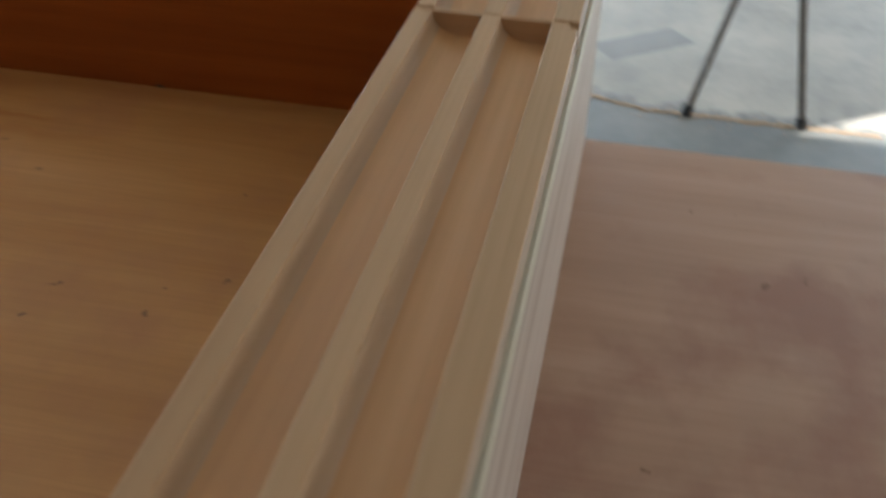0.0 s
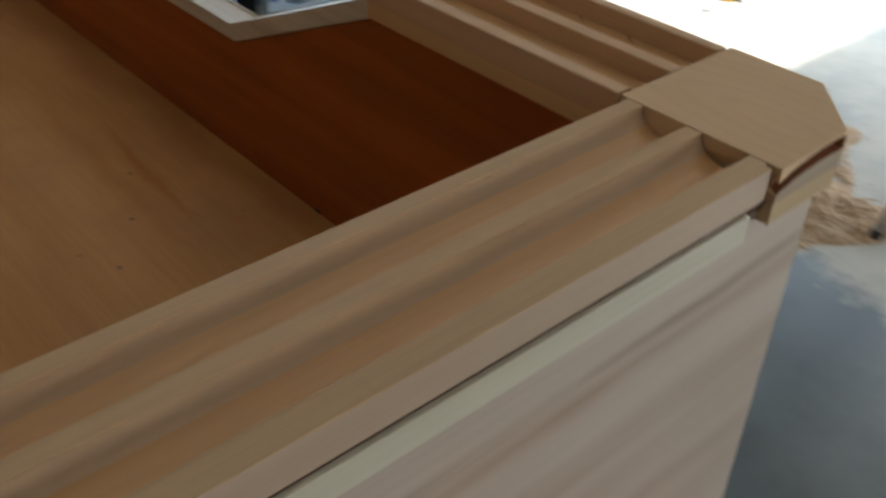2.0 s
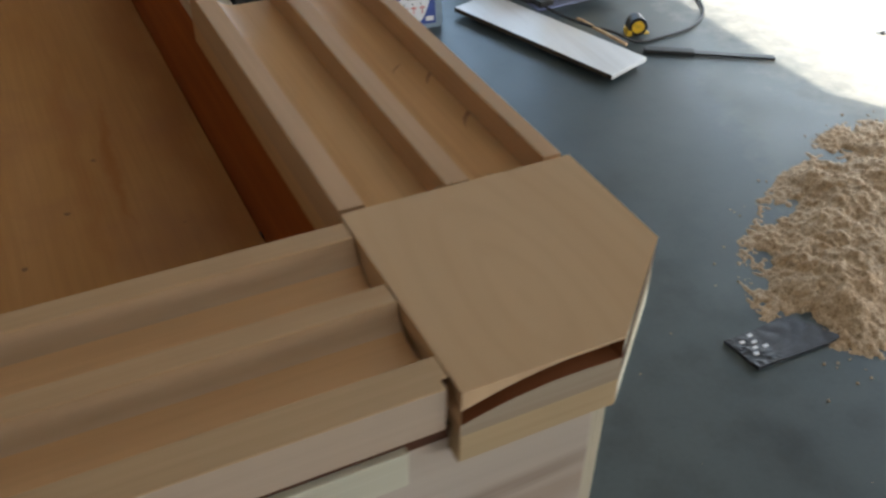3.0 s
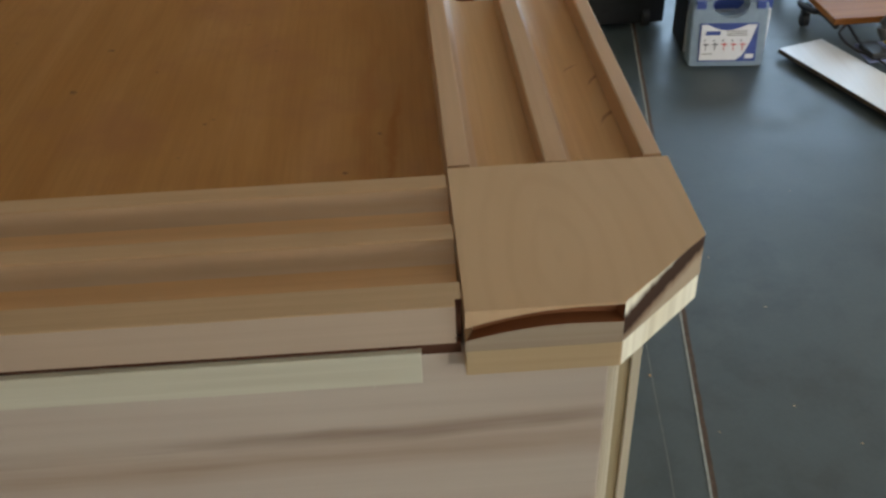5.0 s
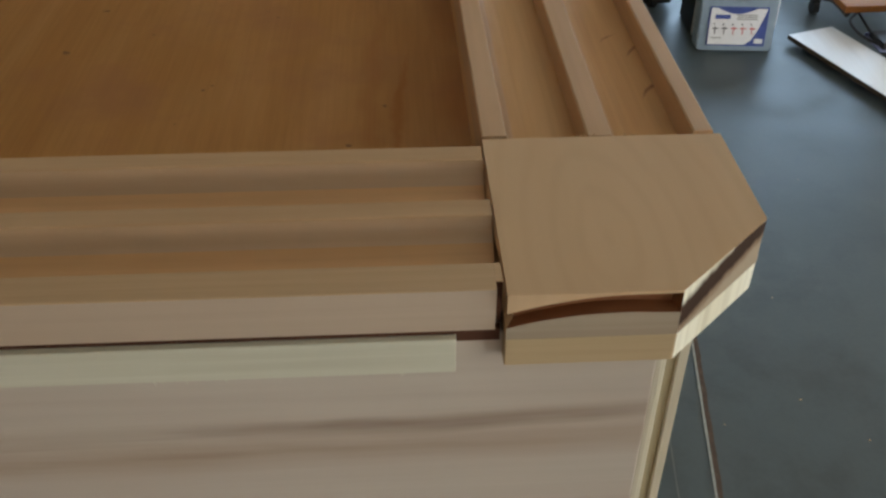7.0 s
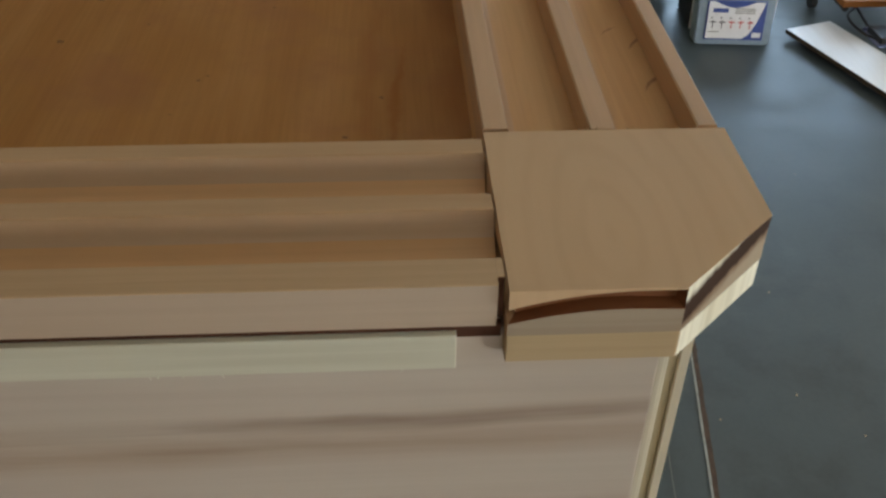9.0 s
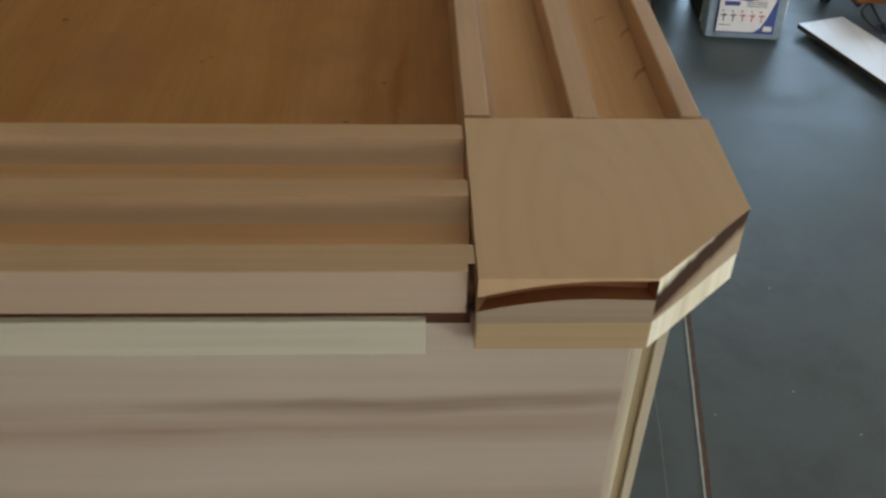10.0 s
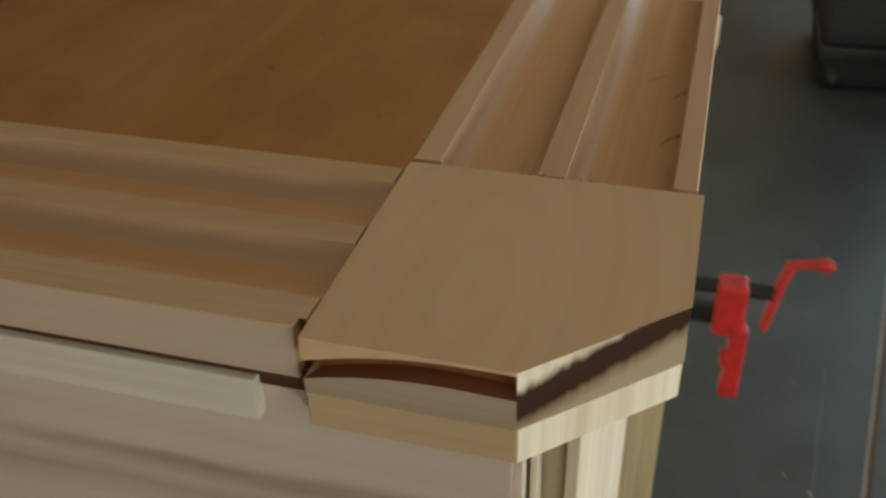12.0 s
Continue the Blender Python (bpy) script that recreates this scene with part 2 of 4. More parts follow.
def concrete_material():
    m = material("concrete", 0.42, spec=0.45)
    nt = m.node_tree
    broad = noise_at(nt, 0.9, (1, 1, 1), 5, 0.6)
    cloud = noise_at(nt, 7, (1, 1, 1), 6, 0.65, (4, 4, 0))
    fine = noise_at(nt, 90, (1, 1, 1), 3, 0.6)
    c = ramp(nt, broad, [(0.3, (0.034, 0.045, 0.047)), (0.55, (0.054, 0.070, 0.073)), (0.75, (0.098, 0.122, 0.126))])
    c = mix(nt, 0.8, c, ramp(nt, cloud, [(0.3, (0.62, 0.62, 0.66)), (0.52, (1, 1, 1)), (0.75, (1.12, 1.1, 1.06))]), "MULTIPLY")
    c = mix(nt, 0.25, c, ramp(nt, fine, [(0.3, (0.7, 0.7, 0.7)), (0.6, (1, 1, 1))]), "MULTIPLY")
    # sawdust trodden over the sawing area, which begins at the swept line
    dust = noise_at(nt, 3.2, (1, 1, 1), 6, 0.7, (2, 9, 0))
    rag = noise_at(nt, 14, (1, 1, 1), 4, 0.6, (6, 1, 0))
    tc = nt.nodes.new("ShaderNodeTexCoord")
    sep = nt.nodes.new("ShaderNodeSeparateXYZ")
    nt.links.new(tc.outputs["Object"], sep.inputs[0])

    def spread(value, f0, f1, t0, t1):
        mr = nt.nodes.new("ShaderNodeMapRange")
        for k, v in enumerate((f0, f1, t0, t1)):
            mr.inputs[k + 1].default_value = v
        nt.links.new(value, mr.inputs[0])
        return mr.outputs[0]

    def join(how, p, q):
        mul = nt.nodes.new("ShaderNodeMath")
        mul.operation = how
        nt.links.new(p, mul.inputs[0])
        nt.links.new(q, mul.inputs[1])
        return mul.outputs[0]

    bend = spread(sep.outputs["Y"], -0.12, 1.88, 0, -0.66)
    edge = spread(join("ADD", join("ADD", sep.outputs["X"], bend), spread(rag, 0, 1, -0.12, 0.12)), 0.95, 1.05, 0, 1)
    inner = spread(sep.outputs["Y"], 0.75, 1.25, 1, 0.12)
    # painted pale beyond x 2 as well, to brighten the sunlit floor
    sunlit_pale = spread(join("ADD", sep.outputs["X"], spread(rag, 0, 1, -0.2, 0.2)), 1.75, 2.15, 0, 1)
    edge = join("MULTIPLY", edge, join("MAXIMUM", inner, sunlit_pale))
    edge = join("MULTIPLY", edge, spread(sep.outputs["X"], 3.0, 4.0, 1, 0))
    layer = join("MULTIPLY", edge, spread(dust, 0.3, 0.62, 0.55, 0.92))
    # a rectangle in which the layer is thinner
    def box_axis(dx, dy, cx, cy, half):
        d = nt.nodes.new("ShaderNodeVectorMath")
        d.operation = "DOT_PRODUCT"
        d.inputs[1].default_value = (dx, dy, 0)
        nt.links.new(tc.outputs["Object"], d.inputs[0])
        n = nt.nodes.new("ShaderNodeMath")
        n.operation = "SUBTRACT"
        n.inputs[1].default_value = dx * cx + dy * cy
        nt.links.new(d.outputs["Value"], n.inputs[0])
        k = nt.nodes.new("ShaderNodeMath")
        k.operation = "ABSOLUTE"
        nt.links.new(n.outputs[0], k.inputs[0])
        return spread(k.outputs[0], half - 0.008, half + 0.008, 1, 0)

    mark = join("MULTIPLY", box_axis(0.61, -0.79, 1.49, -0.10, 0.18), box_axis(0.79, 0.61, 1.49, -0.10, 0.075))
    layer = join("MULTIPLY", layer, spread(mark, 0, 1, 1, 0.45))
    film = join("MULTIPLY", spread(sep.outputs["X"], 0.35, 0.75, 0, 0.36), spread(sep.outputs["Y"], 0.0, 0.3, 1, 0))
    layer = join("MAXIMUM", layer, join("MULTIPLY", film, spread(dust, 0.3, 0.65, 0.35, 1)))
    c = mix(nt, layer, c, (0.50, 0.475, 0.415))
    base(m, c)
    p = nt.nodes["Principled BSDF"]
    nt.links.new(mix(nt, layer, ramp(nt, cloud, [(0.3, (0.30, 0.30, 0.30)), (0.7, (0.50, 0.50, 0.50))]), (0.95, 0.95, 0.95)), p.inputs["Roughness"])
    bump(nt, fine, 0.15, 0.001)
    return m


def sawdust_material():
    m = material("sawdust", 0.95, spec=0.1)
    nt = m.node_tree
    a = noise_at(nt, 150, (1, 1, 1), 5, 0.75)
    b = noise_at(nt, 9, (1, 1, 1), 4, 0.6, (3, 0, 0))
    c = ramp(nt, a, [(0.34, (0.20, 0.125, 0.075)), (0.45, (0.40, 0.29, 0.195)), (0.56, (0.52, 0.39, 0.275)), (0.72, (0.68, 0.56, 0.42))])
    c = mix(nt, 0.6, c, ramp(nt, b, [(0.3, (0.78, 0.66, 0.52)), (0.65, (1, 1, 1))]), "MULTIPLY")
    base(m, c)
    bump(nt, a, 0.4, 0.003)
    return m


def worn(name, color, rough=0.5, metal=0.0, amount=0.25, scale=40):
    m = material(name, rough, metal, color)
    nt = m.node_tree
    n = noise_at(nt, scale, (1, 1, 1), 4, 0.6)
    low = tuple(v * (1 - amount) for v in color)
    high = tuple(min(1, v * (1 + amount)) for v in color)
    base(m, ramp(nt, n, [(0.3, low), (0.7, high)]))
    return m


DECK_PLY = deck_material("deck_plywood", (0.47, 0.215, 0.062), (0.53, 0.262, 0.085), (0.59, 0.305, 0.115), (0.42, 0.185, 0.08))
stroke_marks(DECK_PLY, [((-0.262, 1.08), (-0.235, 1.60), 0.018, 0.6, (0.38, 0.125, 0.02), 0.6), ((-0.32, 0.9), (-0.30, 1.9), 0.03, 0.4, (0.42, 0.16, 0.04), 0.45),
                        # last broad stroke paints shade on the deck along the side panel's foot
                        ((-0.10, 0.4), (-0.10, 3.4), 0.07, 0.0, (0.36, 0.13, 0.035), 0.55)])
DECK_OUT = deck_material("pinkish_plywood", (0.39, 0.235, 0.155), (0.435, 0.272, 0.185), (0.475, 0.31, 0.22), (0.27, 0.115, 0.075))
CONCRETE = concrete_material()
SAWDUST = sawdust_material()
RED = worn("red_paint", (0.55, 0.03, 0.03), 0.35)
BLACK_METAL = worn("black_metal", (0.02, 0.02, 0.022), 0.45, 0.3)
STEEL = worn("grey_steel", (0.22, 0.22, 0.23), 0.4, 0.7)
GREY_TUBE = worn("grey_tube", (0.24, 0.22, 0.21), 0.5, 0.2)
CASE_GREY = worn("case_grey", (0.20, 0.27, 0.35), 0.4, amount=0.1)
CASE_BLUE = worn("case_blue", (0.03, 0.06, 0.25), 0.4, scale=15)
LABEL_WHITE = worn("label_white", (0.68, 0.68, 0.72), 0.4, amount=0.05)
INK = worn("ink", (0.03, 0.03, 0.05), 0.5)
INK_RED = worn("ink_red", (0.5, 0.05, 0.06), 0.5)
YELLOW = worn("yellow_plastic", (0.80, 0.50, 0.04), 0.4)
BLUE_GREY = worn("blue_grey_plate", (0.16, 0.18, 0.30), 0.4, 0.3)
RUBBER = worn("black_rubber", (0.025, 0.025, 0.027), 0.6)
CARTON = worn("carton_white", (0.55, 0.56, 0.60), 0.7)
WALL = worn("plaster", (0.40, 0.29, 0.19), 0.9, amount=0.08, scale=4)
CEILING = worn("ceiling_paint", (0.72, 0.66, 0.57), 0.9, amount=0.06, scale=4)
FILM = worn("dark_film", (0.028, 0.027, 0.034), 0.5, 0.0, 0.4, 60)
WHITE_BOARD = wood("melamine_board", (0.70, 0.70, 0.71), (0.66, 0.66, 0.67), (0.60, 0.59, 0.59), "y", 0.35, fine=0.15)
EDGE_DARK = worn("board_edge", (0.06, 0.038, 0.025), 0.8)


# ---- mesh helpers ----
def part(name, bm, mat, parent=None, label=""):
    bmesh.ops.recalc_face_normals(bm, faces=bm.faces)
    me = bpy.data.meshes.new(name)
    bm.to_mesh(me)
    bm.free()
    me.materials.append(mat)
    ob = new(name, me)
    if parent is not None:
        ob.parent = parent
        ob.matrix_parent_inverse = world_of(parent).inverted()
    if label:
        tagged(ob, label)
    return ob


def world_of(ob):
    m = ob.matrix_basis.copy()
    if ob.parent is not None:
        m = world_of(ob.parent) @ ob.matrix_parent_inverse @ m
    return m


def thing(name, at, label, category, group="", kind=""):
    e = new(name)
    e.empty_display_size = 0.05
    e.matrix_basis = Matrix.Translation(at)
    return tagged(e, label, category, group, kind)


def smooth(ob, angle=40):
    for p in ob.data.polygons:
        p.use_smooth = True
    ob.data.set_sharp_from_angle(angle=radians(angle))
    return ob


def box(bm, x0, x1, y0, y1, z0, z1, bevel=0.0, m=None):
    r = bmesh.ops.create_cube(bm, size=1.0)
    vs = r["verts"]
    bmesh.ops.scale(bm, vec=(x1 - x0, y1 - y0, z1 - z0), verts=vs)
    bmesh.ops.translate(bm, vec=((x0 + x1) / 2, (y0 + y1) / 2, (z0 + z1) / 2), verts=vs)
    if bevel:
        es = list({e for v in vs for e in v.link_edges})
        g = bmesh.ops.bevel(bm, geom=es, offset=bevel, segments=2, affect="EDGES", profile=0.6)
        vs = list({v for f in g["faces"] for v in f.verts} | {v for v in vs if v.is_valid})
    if m is not None:
        bmesh.ops.transform(bm, matrix=m, verts=vs)
    return vs


def boxed(*a, **k):
    bm = bmesh.new()
    box(bm, *a, **k)
    return bm


def extrude(bm, pts, place, a, b):
    """A closed profile pts (u, v), run from a to b along the third axis; place(u, v, s) gives the point."""
    va = [bm.verts.new(place(u, v, a)) for u, v in pts]
    vb = [bm.verts.new(place(u, v, b)) for u, v in pts]
    n = len(pts)
    bm.faces.new(va)
    bm.faces.new(vb)
    for i in range(n):
        bm.faces.new((va[i], va[(i + 1) % n], vb[(i + 1) % n], vb[i]))


def tube(bm, path, radius, sides=10):
    """A round tube along a path of points, closed at its ends."""
    path = [Vector(p) for p in path]
    rings = []
    up = Vector((0, 0, 1))
    for i, p in enumerate(path):
        d = (path[min(i + 1, len(path) - 1)] - path[max(i - 1, 0)]).normalized()
        side = d.cross(up)
        if side.length < 0.05:
            side = d.cross(Vector((1, 0, 0)))
        side.normalize()
        top = side.cross(d)
        rad = radius[i] if isinstance(radius, (list, tuple)) else radius
        rings.append([bm.verts.new(p + rad * (math.cos(k * math.tau / sides) * side + math.sin(k * math.tau / sides) * top)) for k in range(sides)])
    for r0, r1 in zip(rings, rings[1:]):
        for k in range(sides):
            bm.faces.new((r0[k], r0[(k + 1) % sides], r1[(k + 1) % sides], r1[k]))
    bm.faces.new(rings[0])
    bm.faces.new(rings[-1])


def tubed(path, radius, sides=10):
    bm = bmesh.new()
    tube(bm, path, radius, sides)
    return bm


def curve_points(pts, n=8):
    """Catmull-Rom through the points."""
    pts = [Vector(p) for p in pts]
    out = []
    for i in range(len(pts) - 1):
        p0, p1, p2, p3 = pts[max(i - 1, 0)], pts[i], pts[i + 1], pts[min(i + 2, len(pts) - 1)]
        for k in range(n):
            t = k / n
            out.append(0.5 * (2 * p1 + (p2 - p0) * t + (2 * p0 - 5 * p1 + 4 * p2 - p3) * t * t + (3 * p1 - p0 - 3 * p2 + p3) * t ** 3))
    return out + [pts[-1]]


# ---- the garage ----
def slab(name, mat, *a, label="", category="", bevel=0.0):
    return tagged(part(name, boxed(*a, bevel=bevel), mat), label, category, kind="structure")


# ground: one sheet to the horizon
bm = bmesh.new()
n = 24
vs = [[bm.verts.new(((i / n - 0.5) * abs(i / n - 0.5) * 1600, (j / n - 0.5) * abs(j / n - 0.5) * 1600, 0)) for j in range(n + 1)] for i in range(n + 1)]
for i in range(n):
    for j in range(n):
        bm.faces.new((vs[i][j], vs[i + 1][j], vs[i + 1][j + 1], vs[i][j + 1]))
tagged(part("floor", bm, CONCRETE), "grey stained concrete garage slab dusted with sawdust, painted paler where sunlit", "floor", kind="structure")

# unseen shell; door heads and openings are placed to shape the light
XW, YW = 3.3, -5.0
T = XW + 0.15
slab("door_1", WALL, XW, T, -0.78, 4.0, 1.60, 3.0, label="unseen half raised pale garage door, set to bound the light", category="garage door")
slab("wall_east_north", WALL, XW, T, 4.0, 5.0, 0, 3.0, label="plain plastered garage wall", category="wall")
slab("wall_east_mid", WALL, XW, T, -1.30, -0.78, 0, 3.0, label="plain plastered garage wall between the doors", category="wall")
slab("door_2", WALL, XW, T, -4.16, -1.30, 1.85, 3.0, label="unseen half raised pale garage door, set to bound the light", category="garage door")
slab("door_2_lintel", WALL, XW, T, -4.75, -4.16, 2.64, 3.0, label="unseen panel above a slot added for the floor's sun patch", category="wall")
slab("door_2_mullion", WALL, XW, T, -4.75, -4.16, 1.85, 1.92, label="unseen rail below a slot added for the floor's sun patch", category="garage door")
slab("wall_east_south", WALL, XW, T, YW, -4.75, 0, 3.0, label="plain plastered garage wall", category="wall")
# unseen slab added to block the sun through the second door
slab("unseen_sun_shade", WALL, T, T + 2.5, -9.0, -2.00, 2.15, 2.25, label="unseen flat slab added to keep sun out of the second opening", category="roof")
slab("wall_north_west", WALL, -4.5, 0.90, 5.0, 5.15, 0, 3.0, label="plain plastered garage wall", category="wall")
slab("wall_north_east", WALL, 3.20, T, 5.0, 5.15, 0, 3.0, label="plain plastered garage wall", category="wall")
slab("wall_north_header", WALL, 0.90, 3.20, 5.0, 5.15, 2.15, 3.0, label="plain plastered wall above the back door", category="wall")
slab("wall_west", WALL, -4.65, -4.5, YW - 0.15, 5.15, 0, 3.0, label="plain plastered garage wall", category="wall")
slab("wall_south_west", WALL, -4.5, -0.90, YW - 0.15, YW, 0, 3.0, label="plain plastered garage wall", category="wall")
slab("wall_south_east", WALL, 1.50, T, YW - 0.15, YW, 0, 3.0, label="plain plastered garage wall", category="wall")
# opening added for the south fill lamp, with a slab outside against the sun
slab("wall_south_sill", WALL, -0.90, 1.50, YW - 0.15, YW, 0, 1.40, label="plain plastered garage wall below the opening added for fill light", category="wall")
slab("wall_south_header", WALL, -0.90, 1.50, YW - 0.15, YW, 2.50, 3.0, label="plain plastered garage wall above the opening added for fill light", category="wall")
slab("unseen_south_shade", WALL, -1.3, 1.9, YW - 1.6, YW - 0.15, 2.52, 2.60, label="unseen flat slab added to keep sun out of the south opening", category="awning")
slab("ceiling", CEILING, -4.65, T, YW - 0.15, 5.15, 3.0, 3.15, label="cream painted garage ceiling", category="ceiling")

# sawn joint in the slab: a brown dusty groove with a pale chipped lip along one side
def floor_line(name, j0, j1, off, wide, z, wander, mat, label, category):
    bm = bmesh.new()
    d = (j1 - j0).normalized()
    s = Vector((d.y, -d.x, 0))
    prev = None
    for i in range(181):
        p = j0 + (j1 - j0) * (i / 180)
        c = p + s * (off + wander * noise.noise(p * 6))
        w = wide * (1 + 0.35 * noise.noise(p * 17) + 0.25 * noise.noise(p * 53)) / 2
        a, b = bm.verts.new(c - s * w + Vector((0, 0, z))), bm.verts.new(c + s * w + Vector((0, 0, z)))
        if prev:
            bm.faces.new((prev[0], a, b, prev[1]))
        prev = (a, b)
    tagged(part(name, bm, mat), label, category, kind="structure")


J0, J1 = Vector((0.206, -0.13, 0)), Vector((0.745, 3.4, 0))
floor_line("slab_joint", J0, J1, 0.0, 0.011, 0.0015, 0.001, worn("joint_dust", (0.075, 0.045, 0.03), 0.95, scale=60), "straight saw-cut slab joint filled with brown dust", "floor joint")
floor_line("joint_lip", J0, J1, -0.0075, 0.0045, 0.0022, 0.001, worn("chipped_lip", (0.30, 0.31, 0.29), 0.9, scale=90), "pale chipped lip of the slab joint", "floor joint")


bm = bmesh.new()
prev = None
for i in range(61):
    y = 0.35 + 1.0 * i / 60
    p = Vector((0.215 + 0.105 * (y - 0.35) + 0.003 * noise.noise(Vector((y * 7, 0, 0))), y, 0.0015))
    a, b = bm.verts.new(p), bm.verts.new(p + Vector((0.002, 0, 0)))
    if prev:
        bm.faces.new((prev[0], a, b, prev[1]))
    prev = (a, b)
tagged(part("slab_crack", bm, worn("crack_dust", (0.15, 0.155, 0.145), 0.95, scale=60)), "thin pale hairline crack in the concrete", "floor crack", kind="structure")


# ---- the deck that carries the counter ----
deck = thing("work_platform", (-1.3, 1.0, 0), "low work platform topped with stained tan plywood", "work platform")
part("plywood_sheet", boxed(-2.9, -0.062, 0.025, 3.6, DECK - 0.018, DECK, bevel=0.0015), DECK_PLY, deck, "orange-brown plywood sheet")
part("plywood_sheet", boxed(-2.9, -0.062, -0.95, 0.0245, DECK - 0.018, DECK, bevel=0.0015), DECK_OUT, deck, "pinkish plywood sheet with reddish stains")
for x in (-2.75, -1.5, -0.3):
    part("bearer", boxed(x - 0.02, x + 0.02, -0.85, 3.5, DECK - 0.108, DECK - 0.0181, bevel=0.002), RAIL_Y, deck)
    for y in (-0.7, 1.3, 3.3):
        part("leg", boxed(x - 0.045, x + 0.045, y - 0.045, y + 0.045, 0, DECK - 0.1081, bevel=0.002), PALE_Z, deck)

# ---- the counter ----
counter = thing("counter_frame", (-0.6, 0.3, DECK), "unfinished poplar counter with double-grooved rails and corner block", "counter")
Z = TOP


def front_at(u, v, s):
    return (s, u, Z + v)


def side_at(u, v, s):
    return (-u, s, Z + v)


def rail_profile(u0, u1, deep=-0.0345, e=0.0012, r=0.005):
    """A rail with a crisp inner edge and a rounded outer one (towards u0)."""
    arc = [(u0 + r - r * math.sin(k * math.pi / 10), -r + r * math.cos(k * math.pi / 10)) for k in range(6)]
    return [(u0, deep), (u1, deep), (u1, -e), (u1 - e, 0)] + arc


def channel_profile(u0, u1, deep=-0.0345, bottom=-0.025):
    """A coved channel: upright at u0, sweeping up to the rail at u1."""
    pts = [(u0, deep), (u1, deep), (u1, -0.0008)]
    c = u1 - 0.030
    for k in range(1, 21):
        a = k / 20 * math.pi / 2
        pts.append((c + (u1 - c) * math.cos(a), bottom + (-0.0008 - bottom) * (1 - math.sin(a))))
    pts.append((u0, bottom))
    return pts


# dark wood colour that paints shade into gaps and notches
GAP_SHADE = wood("gap_shade", (0.13, 0.05, 0.025), (0.09, 0.032, 0.016), (0.06, 0.02, 0.01), "x", 0.8)
FRONT_RAILS = [(0.007, 0.035), (0.088, 0.108), (0.161, 0.181)]
SIDE_RAILS = [(0.004, 0.020), (0.086, 0.106), (0.170, 0.190)]


def tray(rails, place, a, b, rail_mat, channel_mat, name, gaps=((0, 0), (0, 0), (0, 0))):
    group = part(name, tray_bottom(rails, place, a, b), channel_mat, counter)
    for k, ((u0, u1), (ga, gb)) in enumerate(zip(rails, gaps)):
        bm = bmesh.new()
        extrude(bm, rail_profile(u0, u1, r=0.0012), place, a + ga, b - gb)
        rail = part("rail", bm, RAIL_OUT if k == 0 and rail_mat is RAIL_X else rail_mat, group)
        if k == 0 and rail_mat is RAIL_X:
            # only the outer edge of the rail stops short, in a narrow notch painted dark as shade
            bm = bmesh.new()
            extrude(bm, rail_profile(u0 + 0.0080, u1, r=0.0008), place, b - gb + 0.0001, b - 0.0004)
            end = part("rail_end", bm, RAIL_OUT, group, "rail end with its notch face coloured dark like shade")
            end.data.materials.append(GAP_SHADE)
            for f in end.data.polygons:
                if f.normal.y < -0.9:
                    f.material_index = 1
            rail.data.materials.append(RAIL_FACE_LIT)
            for f in rail.data.polygons:
                if f.normal.y < -0.9:
                    f.material_index = 1
    for (p0, p1), (q0, q1) in zip(rails, rails[1:]):
        bm = bmesh.new()
        extrude(bm, channel_profile(p1 + 0.0002, q0 - 0.0002), place, a, b)
        channel = smooth(part("channel", bm, channel_mat, group), 50)
        # the upper coved side takes the paler wood colour
        channel.data.materials.append(COVE_X if rail_mat is RAIL_X else rail_mat)
        for f in channel.data.polygons:
            if -0.018 < f.center.z - Z < -0.0002 and abs(f.normal.z) < 0.97:
                f.material_index = 1
    return group


def tray_bottom(rails, place, a, b):
    bm = bmesh.new()
    u0, u1 = rails[0][0] + 0.0285, rails[-1][1]
    extrude(bm, [(u0, -0.056), (u1, -0.056), (u1, -0.0347), (u0, -0.0347)], place, a, b)
    return bm


XD = -0.905
tray(FRONT_RAILS, front_at, -2.7, XD, RAIL_X, CHANNEL_X, "grooved_tray", ((0, 0.011), (0, 0), (0, 0.002)))
tray(FRONT_RAILS, front_at, XD + 0.0072, -0.1912, RAIL_X, CHANNEL_X, "grooved_tray", ((0, 0.005), (0, 0.0005), (0.003, 0.001)))
tray(SIDE_RAILS, side_at, 0.1915, 0.62, RAIL_Y, CHANNEL_Y, "grooved_tray", ((0.003, 0), (0.0, 0), (0.003, 0)))
# cross piece between the two front trays
part("cross_piece", boxed(XD + 0.0005, XD + 0.0068, 0.018, 0.181, Z - 0.062, Z - 0.0006, bevel=0.0008), RAIL_Y, counter)

# pale strip under the front rail, and the outer panels
part("strip", boxed(-2.7, -0.222, 0.0030, 0.0135, Z - 0.0685, Z - 0.0390, bevel=0.001), PALE, counter, "pale greenish-white poplar strip")
# thin dark strips fill the gap under the rail as painted shade
part("gap_shade_strip", boxed(-2.7, -0.1925, 0.0085, 0.0134, Z - 0.0389, Z - 0.0346), GAP_SHADE, counter, "dark reddish strip painted for the shaded gap under the rail")
part("gap_shade", boxed(-0.2218, -0.1925, 0.0100, 0.0136, Z - 0.0465, Z - 0.0346), GAP_SHADE, counter)
part("front_panel", boxed(-2.7, -0.081, 0.014, 0.034, DECK, Z - 0.0425, bevel=0.0015), POPLAR, counter, "whitish poplar panel with brown streaks")
part("top_rail", boxed(-2.7, -0.10, 0.0345, 0.046, Z - 0.062 - 0.08, Z - 0.0625), ENDGRAIN, counter)

# side panel: full height under the tray, then sloping down to a lower run
bm = bmesh.new()
